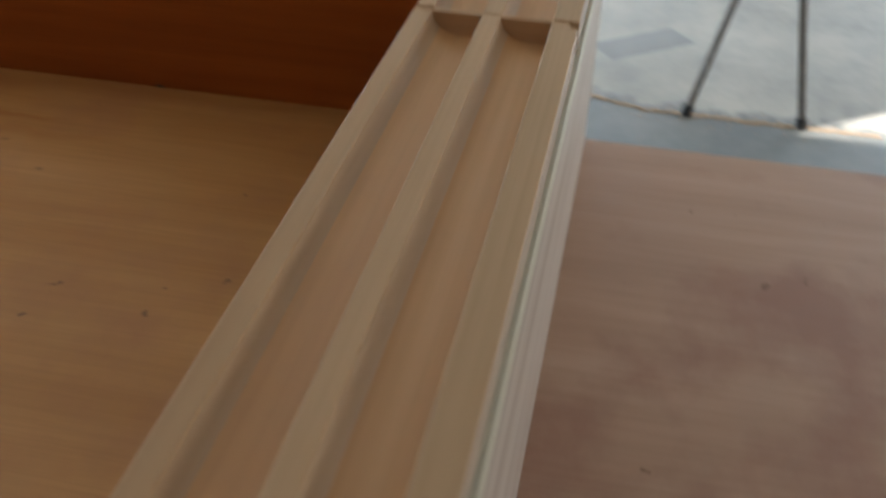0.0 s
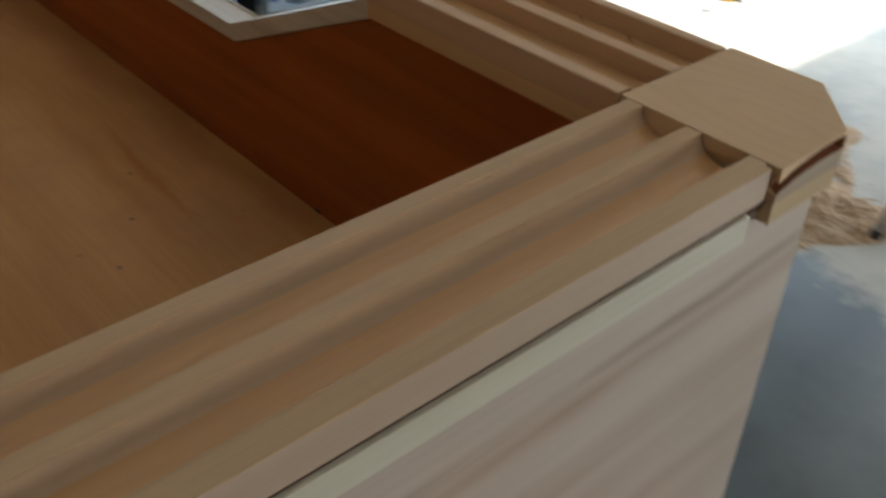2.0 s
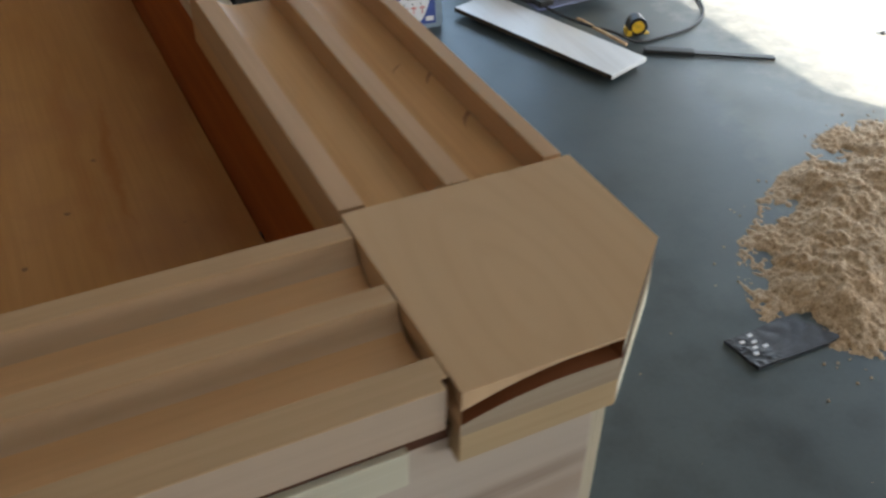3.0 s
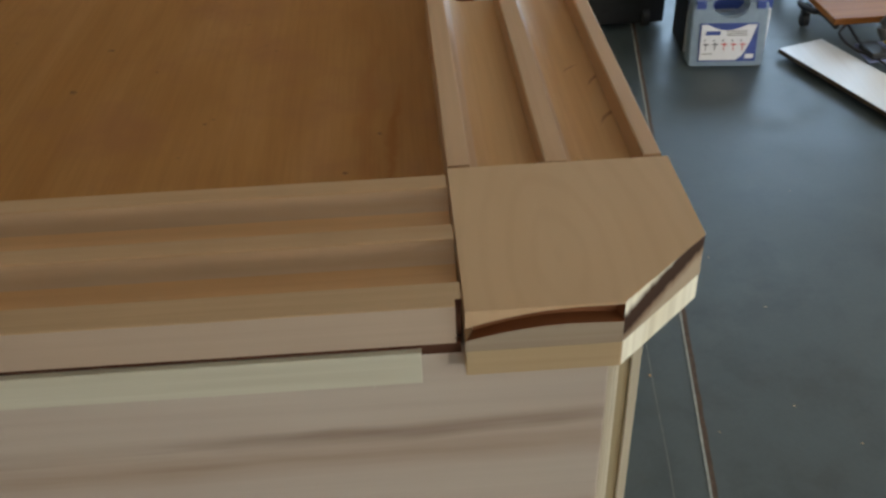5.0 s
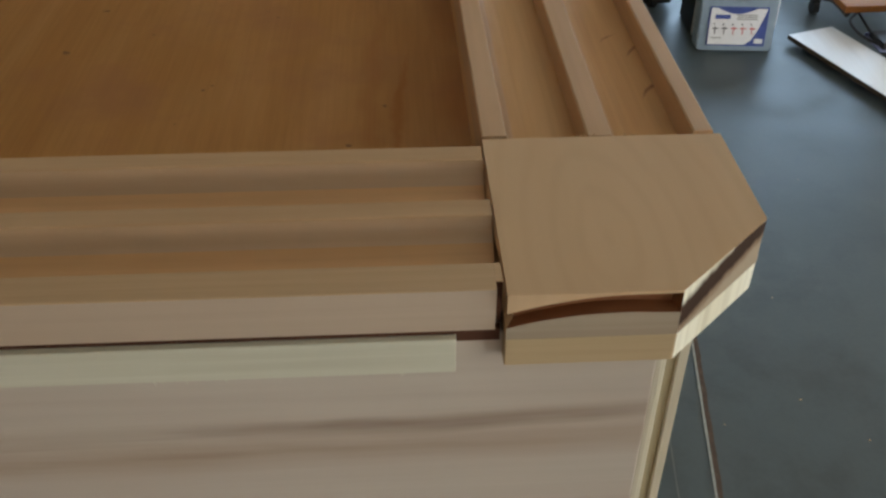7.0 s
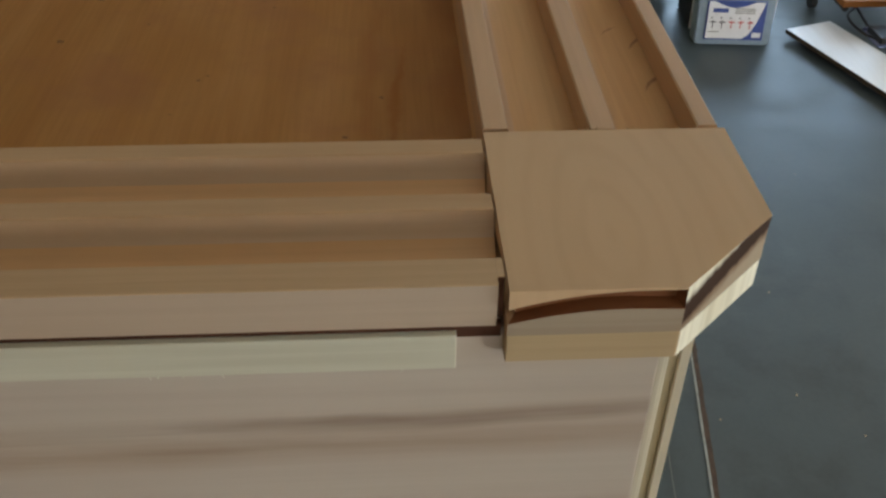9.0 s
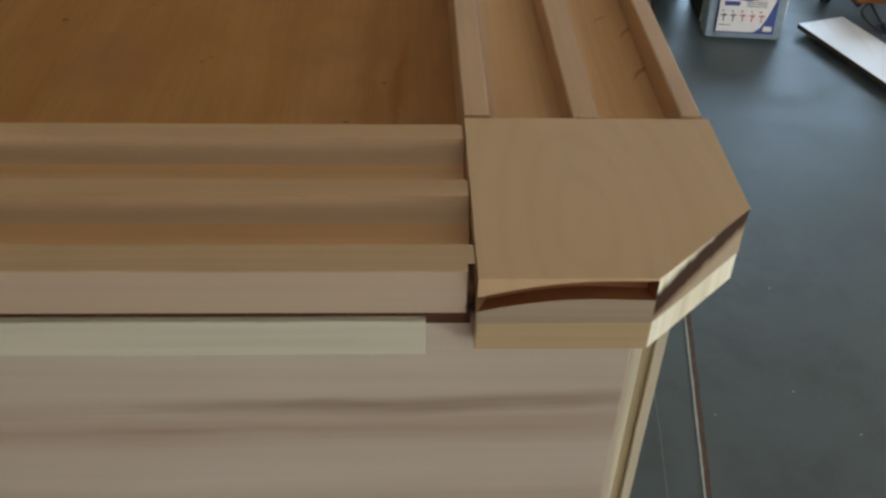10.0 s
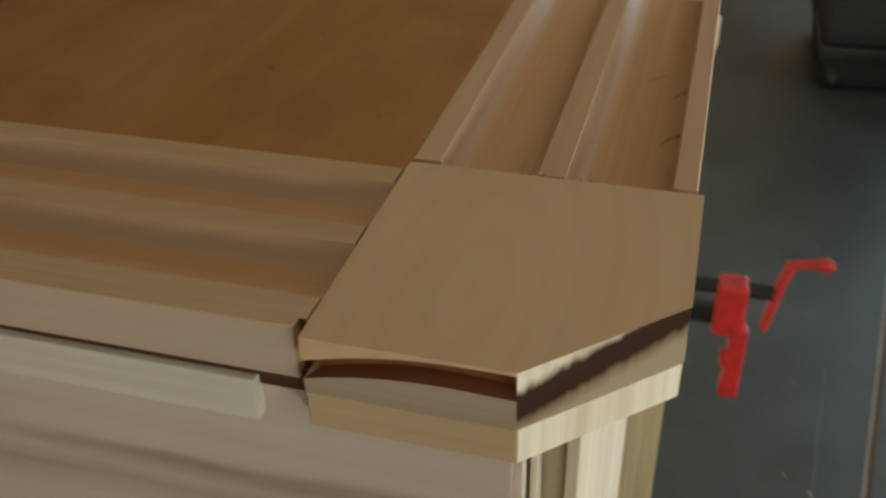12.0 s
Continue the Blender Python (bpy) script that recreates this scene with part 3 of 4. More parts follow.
outline = [(0.100, 0.03), (3.2, 0.03), (3.2, Z - 0.336), (1.228, Z - 0.336), (0.60, Z - 0.064), (0.100, Z - 0.064)]
va = [bm.verts.new((-0.060, y, z)) for y, z in outline]
vb = [bm.verts.new((-0.0525, y, z)) for y, z in outline]
bm.faces.new(va), bm.faces.new(vb)
for i in range(6):
    bm.faces.new((va[i], va[(i + 1) % 6], vb[(i + 1) % 6], vb[i]))
part("side_panel", bm, PLY_SIDE, counter, "reddish-brown plywood side panel")
bm = bmesh.new()
extrude(bm, outline, lambda u, v, q: (q, u, v), -0.0523, -0.0490)
part("outer_skin", bm, PALE_Z, counter, "pale outer plywood skin")
bm = bmesh.new()
extrude(bm, [(0.66, 0.001), (3.19, 0.001), (3.19, Z - 0.338), (1.228, Z - 0.338), (0.66, Z - 0.093)], lambda u, v, q: (q, u, v), -0.0487, -0.002)
part("lower_skin", bm, POST, counter, "tan plywood facing below the capping boards")
# its sloping and level capping boards
bm = bmesh.new()
cap = [(0.625, Z - 0.0745), (1.228, Z - 0.3345), (3.2, Z - 0.3345), (3.2, Z - 0.302), (1.235, Z - 0.302), (0.625, Z - 0.038)]
va = [bm.verts.new((-0.066, y, z)) for y, z in cap]
vb = [bm.verts.new((0.0, y, z)) for y, z in cap]
bm.faces.new(va), bm.faces.new(vb)
for i in range(6):
    bm.faces.new((va[i], va[(i + 1) % 6], vb[(i + 1) % 6], vb[i]))
bmesh.ops.bevel(bm, geom=bm.edges[:], offset=0.003, segments=2, affect="EDGES")
part("cap_board", bm, CAP, counter, "pale capping board with eased edges")

# corner post parts below the block
part("post_strip", boxed(-0.0808, -0.0758, 0.0165, 0.040, DECK, Z - 0.0625, bevel=0.001), PALE_Z, counter, "pale edge strip of the corner post")
part("post_strip", boxed(-0.0735, -0.0695, 0.026, 0.060, DECK, Z - 0.0625, bevel=0.001), PALE_Z, counter, "pale edge strip of the corner post")
part("corner_post", boxed(-0.0693, -0.0560, 0.043, 0.0995, 0.001, Z - 0.0625, bevel=0.001), POST, counter, "tan corner post with a small dark knot")
part("end_board", boxed(-0.0558, -0.0485, 0.040, 0.0995, 0.001, Z - 0.0625, bevel=0.001), PALE_Z, counter, "pale end board")


def corner_block():
    """Chamfered block with an arched saw slot round its two outer faces."""
    a, b, c = Vector((-0.19, 0.0)), Vector((-0.077, 0.0)), Vector((0.0, 0.073))
    n = 20
    rim = [(a + (b - a) * (k / n), k / n, 0) for k in range(n + 1)] + [(b + (c - b) * (k / n), k / n, 1) for k in range(n + 1)]

    def slot(s, face):
        if face == 0:
            hi = -0.0022 - 0.0135 * max(0.0, 1 - s / 0.75) ** 2
            return hi, hi - 0.0145 + 0.004 * (1 - s)
        return -0.0005, -0.0275 - 0.003 * s

    closing = [Vector((0.0, 0.19)), Vector((-0.19, 0.19))]
    inner = [p + (0.011 if f == 0 else 0.0004) * (Vector((-0.12, 0.12)) - p).normalized() for p, s, f in rim]
    bm = bmesh.new()
    top = [bm.verts.new((p.x, p.y, Z)) for p, s, f in rim] + [bm.verts.new((p.x, p.y, Z)) for p in closing]
    hi = [bm.verts.new((p.x, p.y, Z + slot(s, f)[0])) for p, s, f in rim]
    hin = [bm.verts.new((q.x, q.y, Z + slot(s, f)[0])) for q, (p, s, f) in zip(inner, rim)]
    lin = [bm.verts.new((q.x, q.y, Z + slot(s, f)[1])) for q, (p, s, f) in zip(inner, rim)]
    lo = [bm.verts.new((p.x, p.y, Z + slot(s, f)[1] - 0.0015)) for p, s, f in rim]
    bot = [bm.verts.new((p.x, p.y, Z - 0.0375)) for p, s, f in rim] + [bm.verts.new((p.x, p.y, Z - 0.0375)) for p in closing]
    bm.faces.new(top)
    bm.faces.new(bot)
    m = len(rim)
    for r0, r1 in ((top, hi), (hi, hin), (hin, lin), (lin, lo), (lo, bot)):
        for k in range(m - 1):
            bm.faces.new((r0[k], r0[k + 1], r1[k + 1], r1[k]))
    for k, f in enumerate(bm.faces):
        if k >= 2:
            ring, seg = divmod(k - 2, m - 1)
            f.material_index = 3 if seg > n else (1 if ring in (1, 2, 3) else (4 if ring == 4 else 0))
    bm.faces.new((top[m - 1], top[m], bot[m], bot[m - 1], lo[m - 1], lin[m - 1], hin[m - 1], hi[m - 1]))
    bm.faces.new((top[m], top[m + 1], bot[m + 1], bot[m]))
    bm.faces.new((top[m + 1], top[0], hi[0], hin[0], lin[0], lo[0], bot[0], bot[m + 1]))
    return bm


block = part("corner_block", corner_block(), BLOCK, counter, "chamfered tan corner block with arched saw slot")
block.data.materials.append(wood("slot_wood", (0.30, 0.115, 0.048), (0.24, 0.085, 0.034), (0.15, 0.050, 0.020), "x", 0.6))
# end grain of the chamfer, whitened further to paint the strong daylight on it
block.data.materials.append(wood("lit_endgrain", (0.87, 0.84, 0.71), (0.83, 0.79, 0.65), (0.76, 0.70, 0.54), "z", 0.7))


def banded_chamfer():
    """Sawn chamfer of the block: a dark band runs slantwise over pale end grain, greyer below it."""
    # base colour is also whitened to paint the daylight on the chamfer
    m = wood("banded_chamfer", (0.84, 0.80, 0.67), (0.80, 0.75, 0.61), (0.72, 0.65, 0.50), "z", 0.8, spec=0.1)
    nt = m.node_tree
    tc = nt.nodes.new("ShaderNodeTexCoord")

    def along(vec, off):
        d = nt.nodes.new("ShaderNodeVectorMath")
        d.operation = "DOT_PRODUCT"
        d.inputs[1].default_value = vec
        nt.links.new(tc.outputs["Object"], d.inputs[0])
        n = nt.nodes.new("ShaderNodeMath")
        n.operation = "ADD"
        n.inputs[1].default_value = off
        nt.links.new(d.outputs["Value"], n.inputs[0])
        return n.outputs[0]

    # height above the band's middle line, which climbs 21 mm from one end of the cut to the other
    k = 0.021 / 0.150
    rise = along((-k, -k, 1.0), -(Z - 0.0225) - 0.077 * k)
    fuzz = noise_at(nt, 160, (1, 1, 0.5), 4, 0.6)
    n = nt.nodes.new("ShaderNodeMath")
    n.operation = "MULTIPLY_ADD"
    n.inputs[1].default_value = 0.008
    nt.links.new(fuzz, n.inputs[0])
    nt.links.new(rise, n.inputs[2])
    mr = nt.nodes.new("ShaderNodeMapRange")
    for i, v in enumerate((-0.020 + 0.004, 0.020 + 0.004, 0.0, 1.0)):
        mr.inputs[i + 1].default_value = v
    nt.links.new(n.outputs[0], mr.inputs[0])
    old = nt.nodes["Principled BSDF"].inputs["Base Color"].links[0].from_socket
    band_color = ramp(nt, mr.outputs[0], [(0.02, (0.36, 0.28, 0.20)), (0.20, (0.22, 0.145, 0.095)), (0.31, (0.040, 0.018, 0.010)), (0.66, (0.046, 0.022, 0.012)), (0.84, (0.55, 0.48, 0.39))])
    mask = ramp(nt, mr.outputs[0], [(0.70, (1, 1, 1)), (0.85, (0, 0, 0))])
    base(m, mix(nt, mask, old, band_color))
    return m


block.data.materials.append(banded_chamfer())
block.data.materials.append(wood("greyed_wood", (0.46, 0.37, 0.28), (0.41, 0.32, 0.235), (0.34, 0.255, 0.18), "x", 0.7, fine=0.3))

bm = bmesh.new()
outline = [(-0.19, 0.0006), (-0.0765, 0.0006), (-0.0006, 0.0725), (-0.0006, 0.19), (-0.19, 0.19)]
extrude(bm, outline, lambda u, v, q: (u, v, q), Z - 0.062, Z - 0.0377)
bmesh.ops.bevel(bm, geom=bm.edges[:], offset=0.0008, segments=1, affect="EDGES")
lower = part("lower_block", bm, LOWER, counter, "tan lower board of the corner block")
lower.data.materials.append(block.data.materials[2])
for p in lower.data.polygons:
    if p.normal.x > 0.4 and p.normal.y < -0.4:
        p.material_index = 1

# splinters torn up along the saw cuts
def splinter(x, y, z, dx, dy, dz, wide, mat):
    bm = bmesh.new()
    a, d = Vector((x, y, z)), Vector((dx, dy, dz))
    side = d.cross(Vector((0, 0, 1)))
    side = (side if side.length > 1e-6 else Vector((1, 0, 0))).normalized() * wide
    v = [bm.verts.new(q) for q in (a - side, a + side, a + Vector((0, 0, wide)), a + d)]
    for f in ((0, 1, 2), (0, 3, 1), (1, 3, 2), (2, 3, 0)):
        bm.faces.new([v[k] for k in f])
    part("splinter", bm, mat, counter)


random.seed(21)
for k in range(9):
    splinter(random.choice((-0.112, -0.105, -0.075, -0.07, -0.16)) + random.uniform(-0.004, 0.004), 0.1902, Z - 0.0004, random.uniform(-0.004, 0.004), random.uniform(0.002, 0.005), random.uniform(0, 0.002), 0.0007, ENDGRAIN)
for k in range(6):
    splinter(-0.1902, random.uniform(0.05, 0.16), Z - random.uniform(0.004, 0.02), random.uniform(-0.003, -0.001), random.uniform(-0.003, 0.003), random.uniform(-0.003, 0.003), 0.0007, CHANNEL_Y)
for k in range(9):
    splinter(random.uniform(-0.62, -0.23), 0.0035, Z - 0.0686, random.uniform(-0.003, 0.003), random.uniform(-0.002, 0), random.uniform(-0.004, -0.001), 0.0007, PALE)

# ---- sawdust pile ----
def sawdust_pile(cx, cy, rx, ry, height, turn, n, seed):
    """A heap with clumps all over it and a thin, ragged rim; (turn) degrees from x."""
    bm = bmesh.new()
    grid = []
    c, s = math.cos(radians(turn)), math.sin(radians(turn))
    for i in range(n + 1):
        row = []
        for j in range(n + 1):
            u, v = (i / n * 2 - 1) * 1.15, (j / n * 2 - 1) * 1.15
            x, y = cx + u * rx * c - v * ry * s, cy + u * rx * s + v * ry * c
            p = Vector((x, y, seed))
            r = math.hypot(u, v) * (1 + 0.20 * noise.noise(p * 2.6) + 0.10 * noise.noise(p * 8))
            k = max(0.0, 1 - r)
            h = height * (1 - math.cos(math.pi * min(1.0, k * 1.25))) / 2
            rough = min(1.0, k * 4)
            h += rough * (0.034 * noise.noise(p * 7) + 0.016 * noise.noise(p * 17) + 0.008 * noise.noise(p * 41) + 0.005 * noise.noise(p * 97))
            h += 0.004 * min(1.0, k * 12) - 0.002 + 0.006 * noise.noise(p * 70) * min(1.0, k * 20)
            row.append(bm.verts.new((x, y, max(h, -0.004) if k > 0 else -0.004)))
        grid.append(row)
    for i in range(n):
        for j in range(n):
            f = (grid[i][j], grid[i + 1][j], grid[i + 1][j + 1], grid[i][j + 1])
            if max(q.co.z for q in f) > 0:
                bm.faces.new(f)
    bmesh.ops.delete(bm, geom=[q for q in bm.verts if not q.link_faces], context="VERTS")
    return bm


def swept_x(y):
    """The line to which the sawdust was swept."""
    return 0.975 + 0.33 * max(0, y + 0.12) + 0.012 * noise.noise(Vector((y * 5, 2, 0))) + 0.006 * noise.noise(Vector((y * 19, 5, 0)))


bm = bmesh.new()
prev = None
for i in range(301):
    y = -0.85 + 1.0 * i / 300
    x, w = swept_x(y), 0.011 * (1 + 0.6 * noise.noise(Vector((y * 23, 1, 4))) + 0.3 * noise.noise(Vector((y * 70, 3, 0))))
    h = max(0.0015, 0.0042 * (0.8 + 0.9 * noise.noise(Vector((y * 31, 7, 0))) + 0.4 * noise.noise(Vector((y * 110, 9, 0)))))
    ring = [bm.verts.new((x + w * u, y, max(0.0004, h * v) if v else -0.001)) for u, v in ((-1.0, 0), (-0.55, 0.6), (-0.1, 1.0), (0.4, 0.7), (1.1, 0))]
    if prev:
        for k in range(4):
            bm.faces.new((prev[k], ring[k], ring[k + 1], prev[k + 1]))
    prev = ring
tagged(smooth(part("sawdust_ridge", bm, SAWDUST), 180), "thin swept line of sawdust on concrete", "sawdust", kind="stuff")
pile = smooth(part("sawdust_pile", sawdust_pile(1.54, 0.925, 0.62, 0.31, 0.045, 30, 280, 3), SAWDUST), 180)
lobe = smooth(part("sawdust_pile", sawdust_pile(1.47, 0.54, 0.30, 0.12, 0.016, -32, 130, 6), SAWDUST), 180)
tagged(lobe, "thin low spill of sawdust beside the pile", "sawdust pile", kind="stuff")
tagged(pile, "heaped pale brown sawdust pile on the concrete", "sawdust pile", kind="stuff")


# ---- bar clamp on the counter's side ----
def bar_clamp():
    t = thing("bar_clamp", (-0.026, 0.975, 0.386), "red and black bar clamp gripping the lower side panel", "clamp")
    y = 0.60
    z = TOP
    part("bar", boxed(-0.0400, 0.060, y - 0.008, y + 0.008, z - 0.400, z - 0.378, bevel=0.002), BLACK_METAL, t, "black steel bar")
    part("screw", tubed([(-0.0400, y, z - 0.350), (0.108, y, z - 0.350)], 0.0095, 12), BLACK_METAL, t, "black threaded screw")
    bm = bmesh.new()
    box(bm, 0.046, 0.082, y - 0.016, y + 0.016, z - 0.412, z - 0.340, bevel=0.006)
    box(bm, 0.068, 0.090, y - 0.011, y + 0.011, z - 0.500, z - 0.405, bevel=0.005)
    box(bm, 0.062, 0.078, y - 0.009, y + 0.009, z - 0.462, z - 0.444, bevel=0.003)
    box(bm, 0.066, 0.090, y - 0.012, y + 0.012, z - 0.508, z - 0.486, bevel=0.004)
    part("jaw", bm, RED, t, "red painted cast jaw")
    crank = part("crank", boxed(0.106, 0.116, y - 0.009, y + 0.009, z - 0.402, z - 0.320, bevel=0.005,
                                m=Matrix.Translation((0.111, y, z - 0.36)) @ Matrix.Rotation(radians(10), 4, "Y") @ Matrix.Translation((-0.111, -y, -(z - 0.36)))), RED, t, "red cast crank")
    bm = bmesh.new()
    tube(bm, [(0.116, y, z - 0.312), (0.135, y, z - 0.306), (0.146, y, z - 0.305), (0.158, y, z - 0.304), (0.166, y, z - 0.303)], [0.006, 0.005, 0.006, 0.009, 0.005], 12)
    tube(bm, [(0.112, y, z - 0.345), (0.119, y, z - 0.318), (0.124, y, z - 0.309)], [0.0065, 0.006, 0.0055], 10)
    smooth(part("grip", bm, RED, crank), 50)
    # the clamp is drawn small; bring it to full size, farther along the panel
    grow = Matrix.Translation((-0.0266, -0.338, 1.359)) @ Matrix.Scale(1.4, 4) @ Matrix.Translation((0.0136, 0.338, -1.359))
    for ob in t.children_recursive:
        ob.data.transform(grow)
    return t


bar_clamp()


# ---- floor things ----
def turned(x, y, degrees):
    return Matrix.Translation((x, y, 0)) @ Matrix.Rotation(radians(degrees), 4, "Z")


def screw_case():
    """Small organiser case that leans on the carton behind it."""
    m = turned(0.894, 2.47, -5.5) @ Matrix.Rotation(radians(-9), 4, "X")
    t = thing("screw_case", (0.894, 2.47, 0), "blue-grey plastic screw case with white printed label", "tool case")
    w, h, d = 0.128, 0.222, 0.062

    def rounded(hw, z0, z1, y0, y1, r, cut=0.0):
        pts = []
        for cx, cz, a0 in ((hw - r, z1 - r, 0), (-hw + r, z1 - r, 90), (-hw + r, z0 + r, 180), (hw - r, z0 + r, 270)):
            for k in range(6):
                a = radians(a0 + 90 * k / 5)
                pts.append((cx + r * math.cos(a), cz + r * math.sin(a)))
            if cut and a0 == 0:
                for k in range(13):
                    a = math.pi * k / 12
                    pts.append((0.062 * math.cos(a), z1 - cut * math.sin(a) ** 0.8))
        bm = bmesh.new()
        extrude(bm, pts, lambda u, v, s: tuple(m @ Vector((u, s, v))), y0, y1)
        return bm

    body = part("case_body", rounded(w, 0.0, h, 0.0, d, 0.016, 0.048), CASE_GREY, t)
    part("lid", rounded(w - 0.004, 0.004, h - 0.004, -0.010, -0.0005, 0.014, 0.050), CASE_GREY, t)
    part("handle", tubed([m @ Vector(p) for p in curve_points([(-0.066, 0.026, h - 0.012), (-0.05, 0.026, h + 0.008), (0, 0.026, h + 0.013), (0.05, 0.026, h + 0.008), (0.066, 0.026, h - 0.012)], 5)], 0.011, 10), CASE_GREY, t)
    for sx in (-1, 1):
        part("latch", boxed(sx * 0.100 - 0.016, sx * 0.100 + 0.016, -0.014, 0.012, h - 0.022, h + 0.004, bevel=0.002, m=m), CASE_BLUE, t, "dark blue latch")
    label = part("label_panel", boxed(-0.098, 0.098, -0.0135, -0.0102, 0.020, 0.152, bevel=0.001, m=m), CASE_BLUE, t, "blue printed label")
    # white field of the label, with a swept right edge
    pts = [(-0.093, 0.025)] + [(0.030 + 0.062 * (k / 8) ** 0.55, 0.025 + 0.122 * (k / 8)) for k in range(9)]
    for k in range(9):
        pts.append((0.062 - 0.135 * k / 8, 0.148 - 0.020 * math.sin(math.pi * min(1, k / 8 * 1.0))))
    pts.append((-0.093, 0.148))
    bm = bmesh.new()
    extrude(bm, pts, lambda u, v, s: tuple(m @ Vector((u, s, v))), -0.0155, -0.0136)
    part("white_field", bm, LABEL_WHITE, label)

    def mark(x0, x1, z0, z1, mat, y=-0.0165):
        part("print", boxed(x0, x1, y, y + 0.0009, z0, z1, m=m), mat, label)

    mark(-0.078, -0.028, 0.112, 0.126, CASE_BLUE)
    for z in (0.124, 0.117, 0.110):
        mark(-0.006, 0.062, z, z + 0.003, STEEL)
    for k in range(5):
        x = -0.082 + k * 0.031
        ink = INK if k < 2 else INK_RED
        mark(x + 0.006, x + 0.009, 0.060, 0.086, ink)
        mark(x - 0.002, x + 0.018, 0.078, 0.082, ink)
        mark(x, x + 0.006, 0.092, 0.096, INK)
    mark(-0.086, -0.050, 0.046, 0.049, STEEL)
    mark(0.062, 0.090, 0.030, 0.046, LABEL_WHITE, -0.0147)


screw_case()


def carton():
    t = thing("carton", (0.905, 2.6, 0), "blue and white printed cardboard carton standing on the floor", "box")
    m = turned(0.905, 2.575, -4)
    body = part("carton_body", boxed(-0.125, 0.165, 0.012, 0.20, 0, 0.26, bevel=0.003, m=m), CARTON, t)
    part("printed_band", boxed(-0.1255, 0.1655, 0.0105, 0.0118, 0.160, 0.258, m=m), CASE_BLUE, body, "dark blue printed band")
    part("flap", boxed(-0.123, 0.163, 0.014, 0.10, 0.2605, 0.264, m=m), CARTON, t)
    part("lettering_bar", boxed(-0.10, 0.02, 0.0094, 0.0103, 0.225, 0.240, m=m), LABEL_WHITE, body)
    part("lettering_bar", boxed(-0.10, -0.04, 0.0094, 0.0103, 0.205, 0.213, m=m), LABEL_WHITE, body)
    part("dark_side", boxed(-0.1275, -0.1258, 0.013, 0.199, 0.002, 0.258, m=m), BLACK_METAL, t)


carton()


def loose_board():
    t = thing("loose_board", (1.3, 2.2, 0), "pale melamine board lying raised on offcuts on concrete", "board")
    ang = math.degrees(math.atan2(1.322 - 1.095, 2.521 - 1.853))
    m = turned(1.322, 1.853, ang)
    part("board_face", boxed(0, 0.185, 0, 0.70, 0.0165, 0.0325, bevel=0.0015, m=m), WHITE_BOARD, t)
    part("board_edge", boxed(-0.0012, -0.0002, 0.001, 0.699, 0.0172, 0.032, m=m), EDGE_DARK, t, "dark sawn board edge")
    for y in (0.2, 0.6):
        part("offcut", boxed(0.03, 0.16, y, y + 0.04, 0, 0.0163, m=m), EDGE_DARK, t)


loose_board()


def trim_saw():
    """Yellow cordless saw on its grey base plate."""
    t = thing("circular_saw", (1.5, 2.45, 0), "yellow and black circular saw on grey base plate", "power tool")
    m = turned(1.53, 2.43, 3) @ Matrix.Translation((0, 0, 0.033))
    part("base_plate", boxed(-0.18, 0.18, -0.06, 0.06, 0.0, 0.006, bevel=0.002, m=m), BLUE_GREY, t, "blue-grey base plate")
    part("plate_lip", boxed(-0.18, 0.18, 0.056, 0.062, 0.0062, 0.018, bevel=0.001, m=m), BLUE_GREY, t)
    bm = bmesh.new()
    box(bm, -0.10, 0.06, -0.035, 0.045, 0.03, 0.12, bevel=0.015, m=m)
    box(bm, 0.04, 0.13, -0.03, 0.03, 0.03, 0.085, bevel=0.012, m=m)
    part("motor_housing", bm, YELLOW, t, "yellow plastic housing")
    bm = bmesh.new()
    tube(bm, [m @ Vector((-0.02, 0.047, 0.066)), m @ Vector((-0.02, 0.070, 0.066))], 0.060, 28)
    part("blade_guard", bm, STEEL, t, "grey steel blade guard")
    part("handle", tubed([m @ Vector(p) for p in curve_points([(-0.11, 0, 0.06), (-0.13, 0, 0.11), (-0.07, 0, 0.155), (0.02, 0, 0.15), (0.05, 0, 0.11)], 6)], 0.016, 10), RUBBER, t, "black rubber handle")
    part("battery", boxed(0.085, 0.15, -0.036, 0.036, 0.086, 0.125, bevel=0.006, m=m), BLACK_METAL, t)
    part("trigger", boxed(0.0, 0.02, -0.008, 0.008, 0.128, 0.142, bevel=0.002, m=m), RED, t)
    part("skid", boxed(-0.17, -0.11, -0.05, 0.05, 0.0065, 0.03, bevel=0.004, m=m), BLACK_METAL, t)


trim_saw()

cable = thing("power_cable", (1.6, 2.1, 0), "black rubber power cable lying across the board and floor", "cable")
loop = [(1.395, 2.66, 0.05), (1.375, 2.47, 0.043), (1.40, 2.32, 0.037), (1.44, 2.20, 0.037), (1.50, 2.115, 0.034), (1.57, 2.065, 0.006), (1.68, 2.06, 0.005), (1.82, 2.085, 0.005), (1.93, 2.16, 0.005), (1.99, 2.27, 0.005), (1.96, 2.36, 0.005)]
smooth(part("cable_run", tubed(curve_points(loop, 8), 0.0048, 8), RUBBER, cable), 60)
smooth(part("cable_loop", tubed(curve_points([(1.395, 2.66, 0.045), (1.345, 2.60, 0.04), (1.335, 2.50, 0.04), (1.36, 2.42, 0.04), (1.40, 2.40, 0.042)], 8), 0.0048, 8), RUBBER, cable), 60)

stick = thing("wood_offcut", (1.46, 2.1, 0), "thin brown wooden offcut lying on the pale board", "offcut")
m = turned(1.445, 2.25, math.degrees(math.atan2(1.484 - 1.443, 2.248 - 2.0)) + 180)
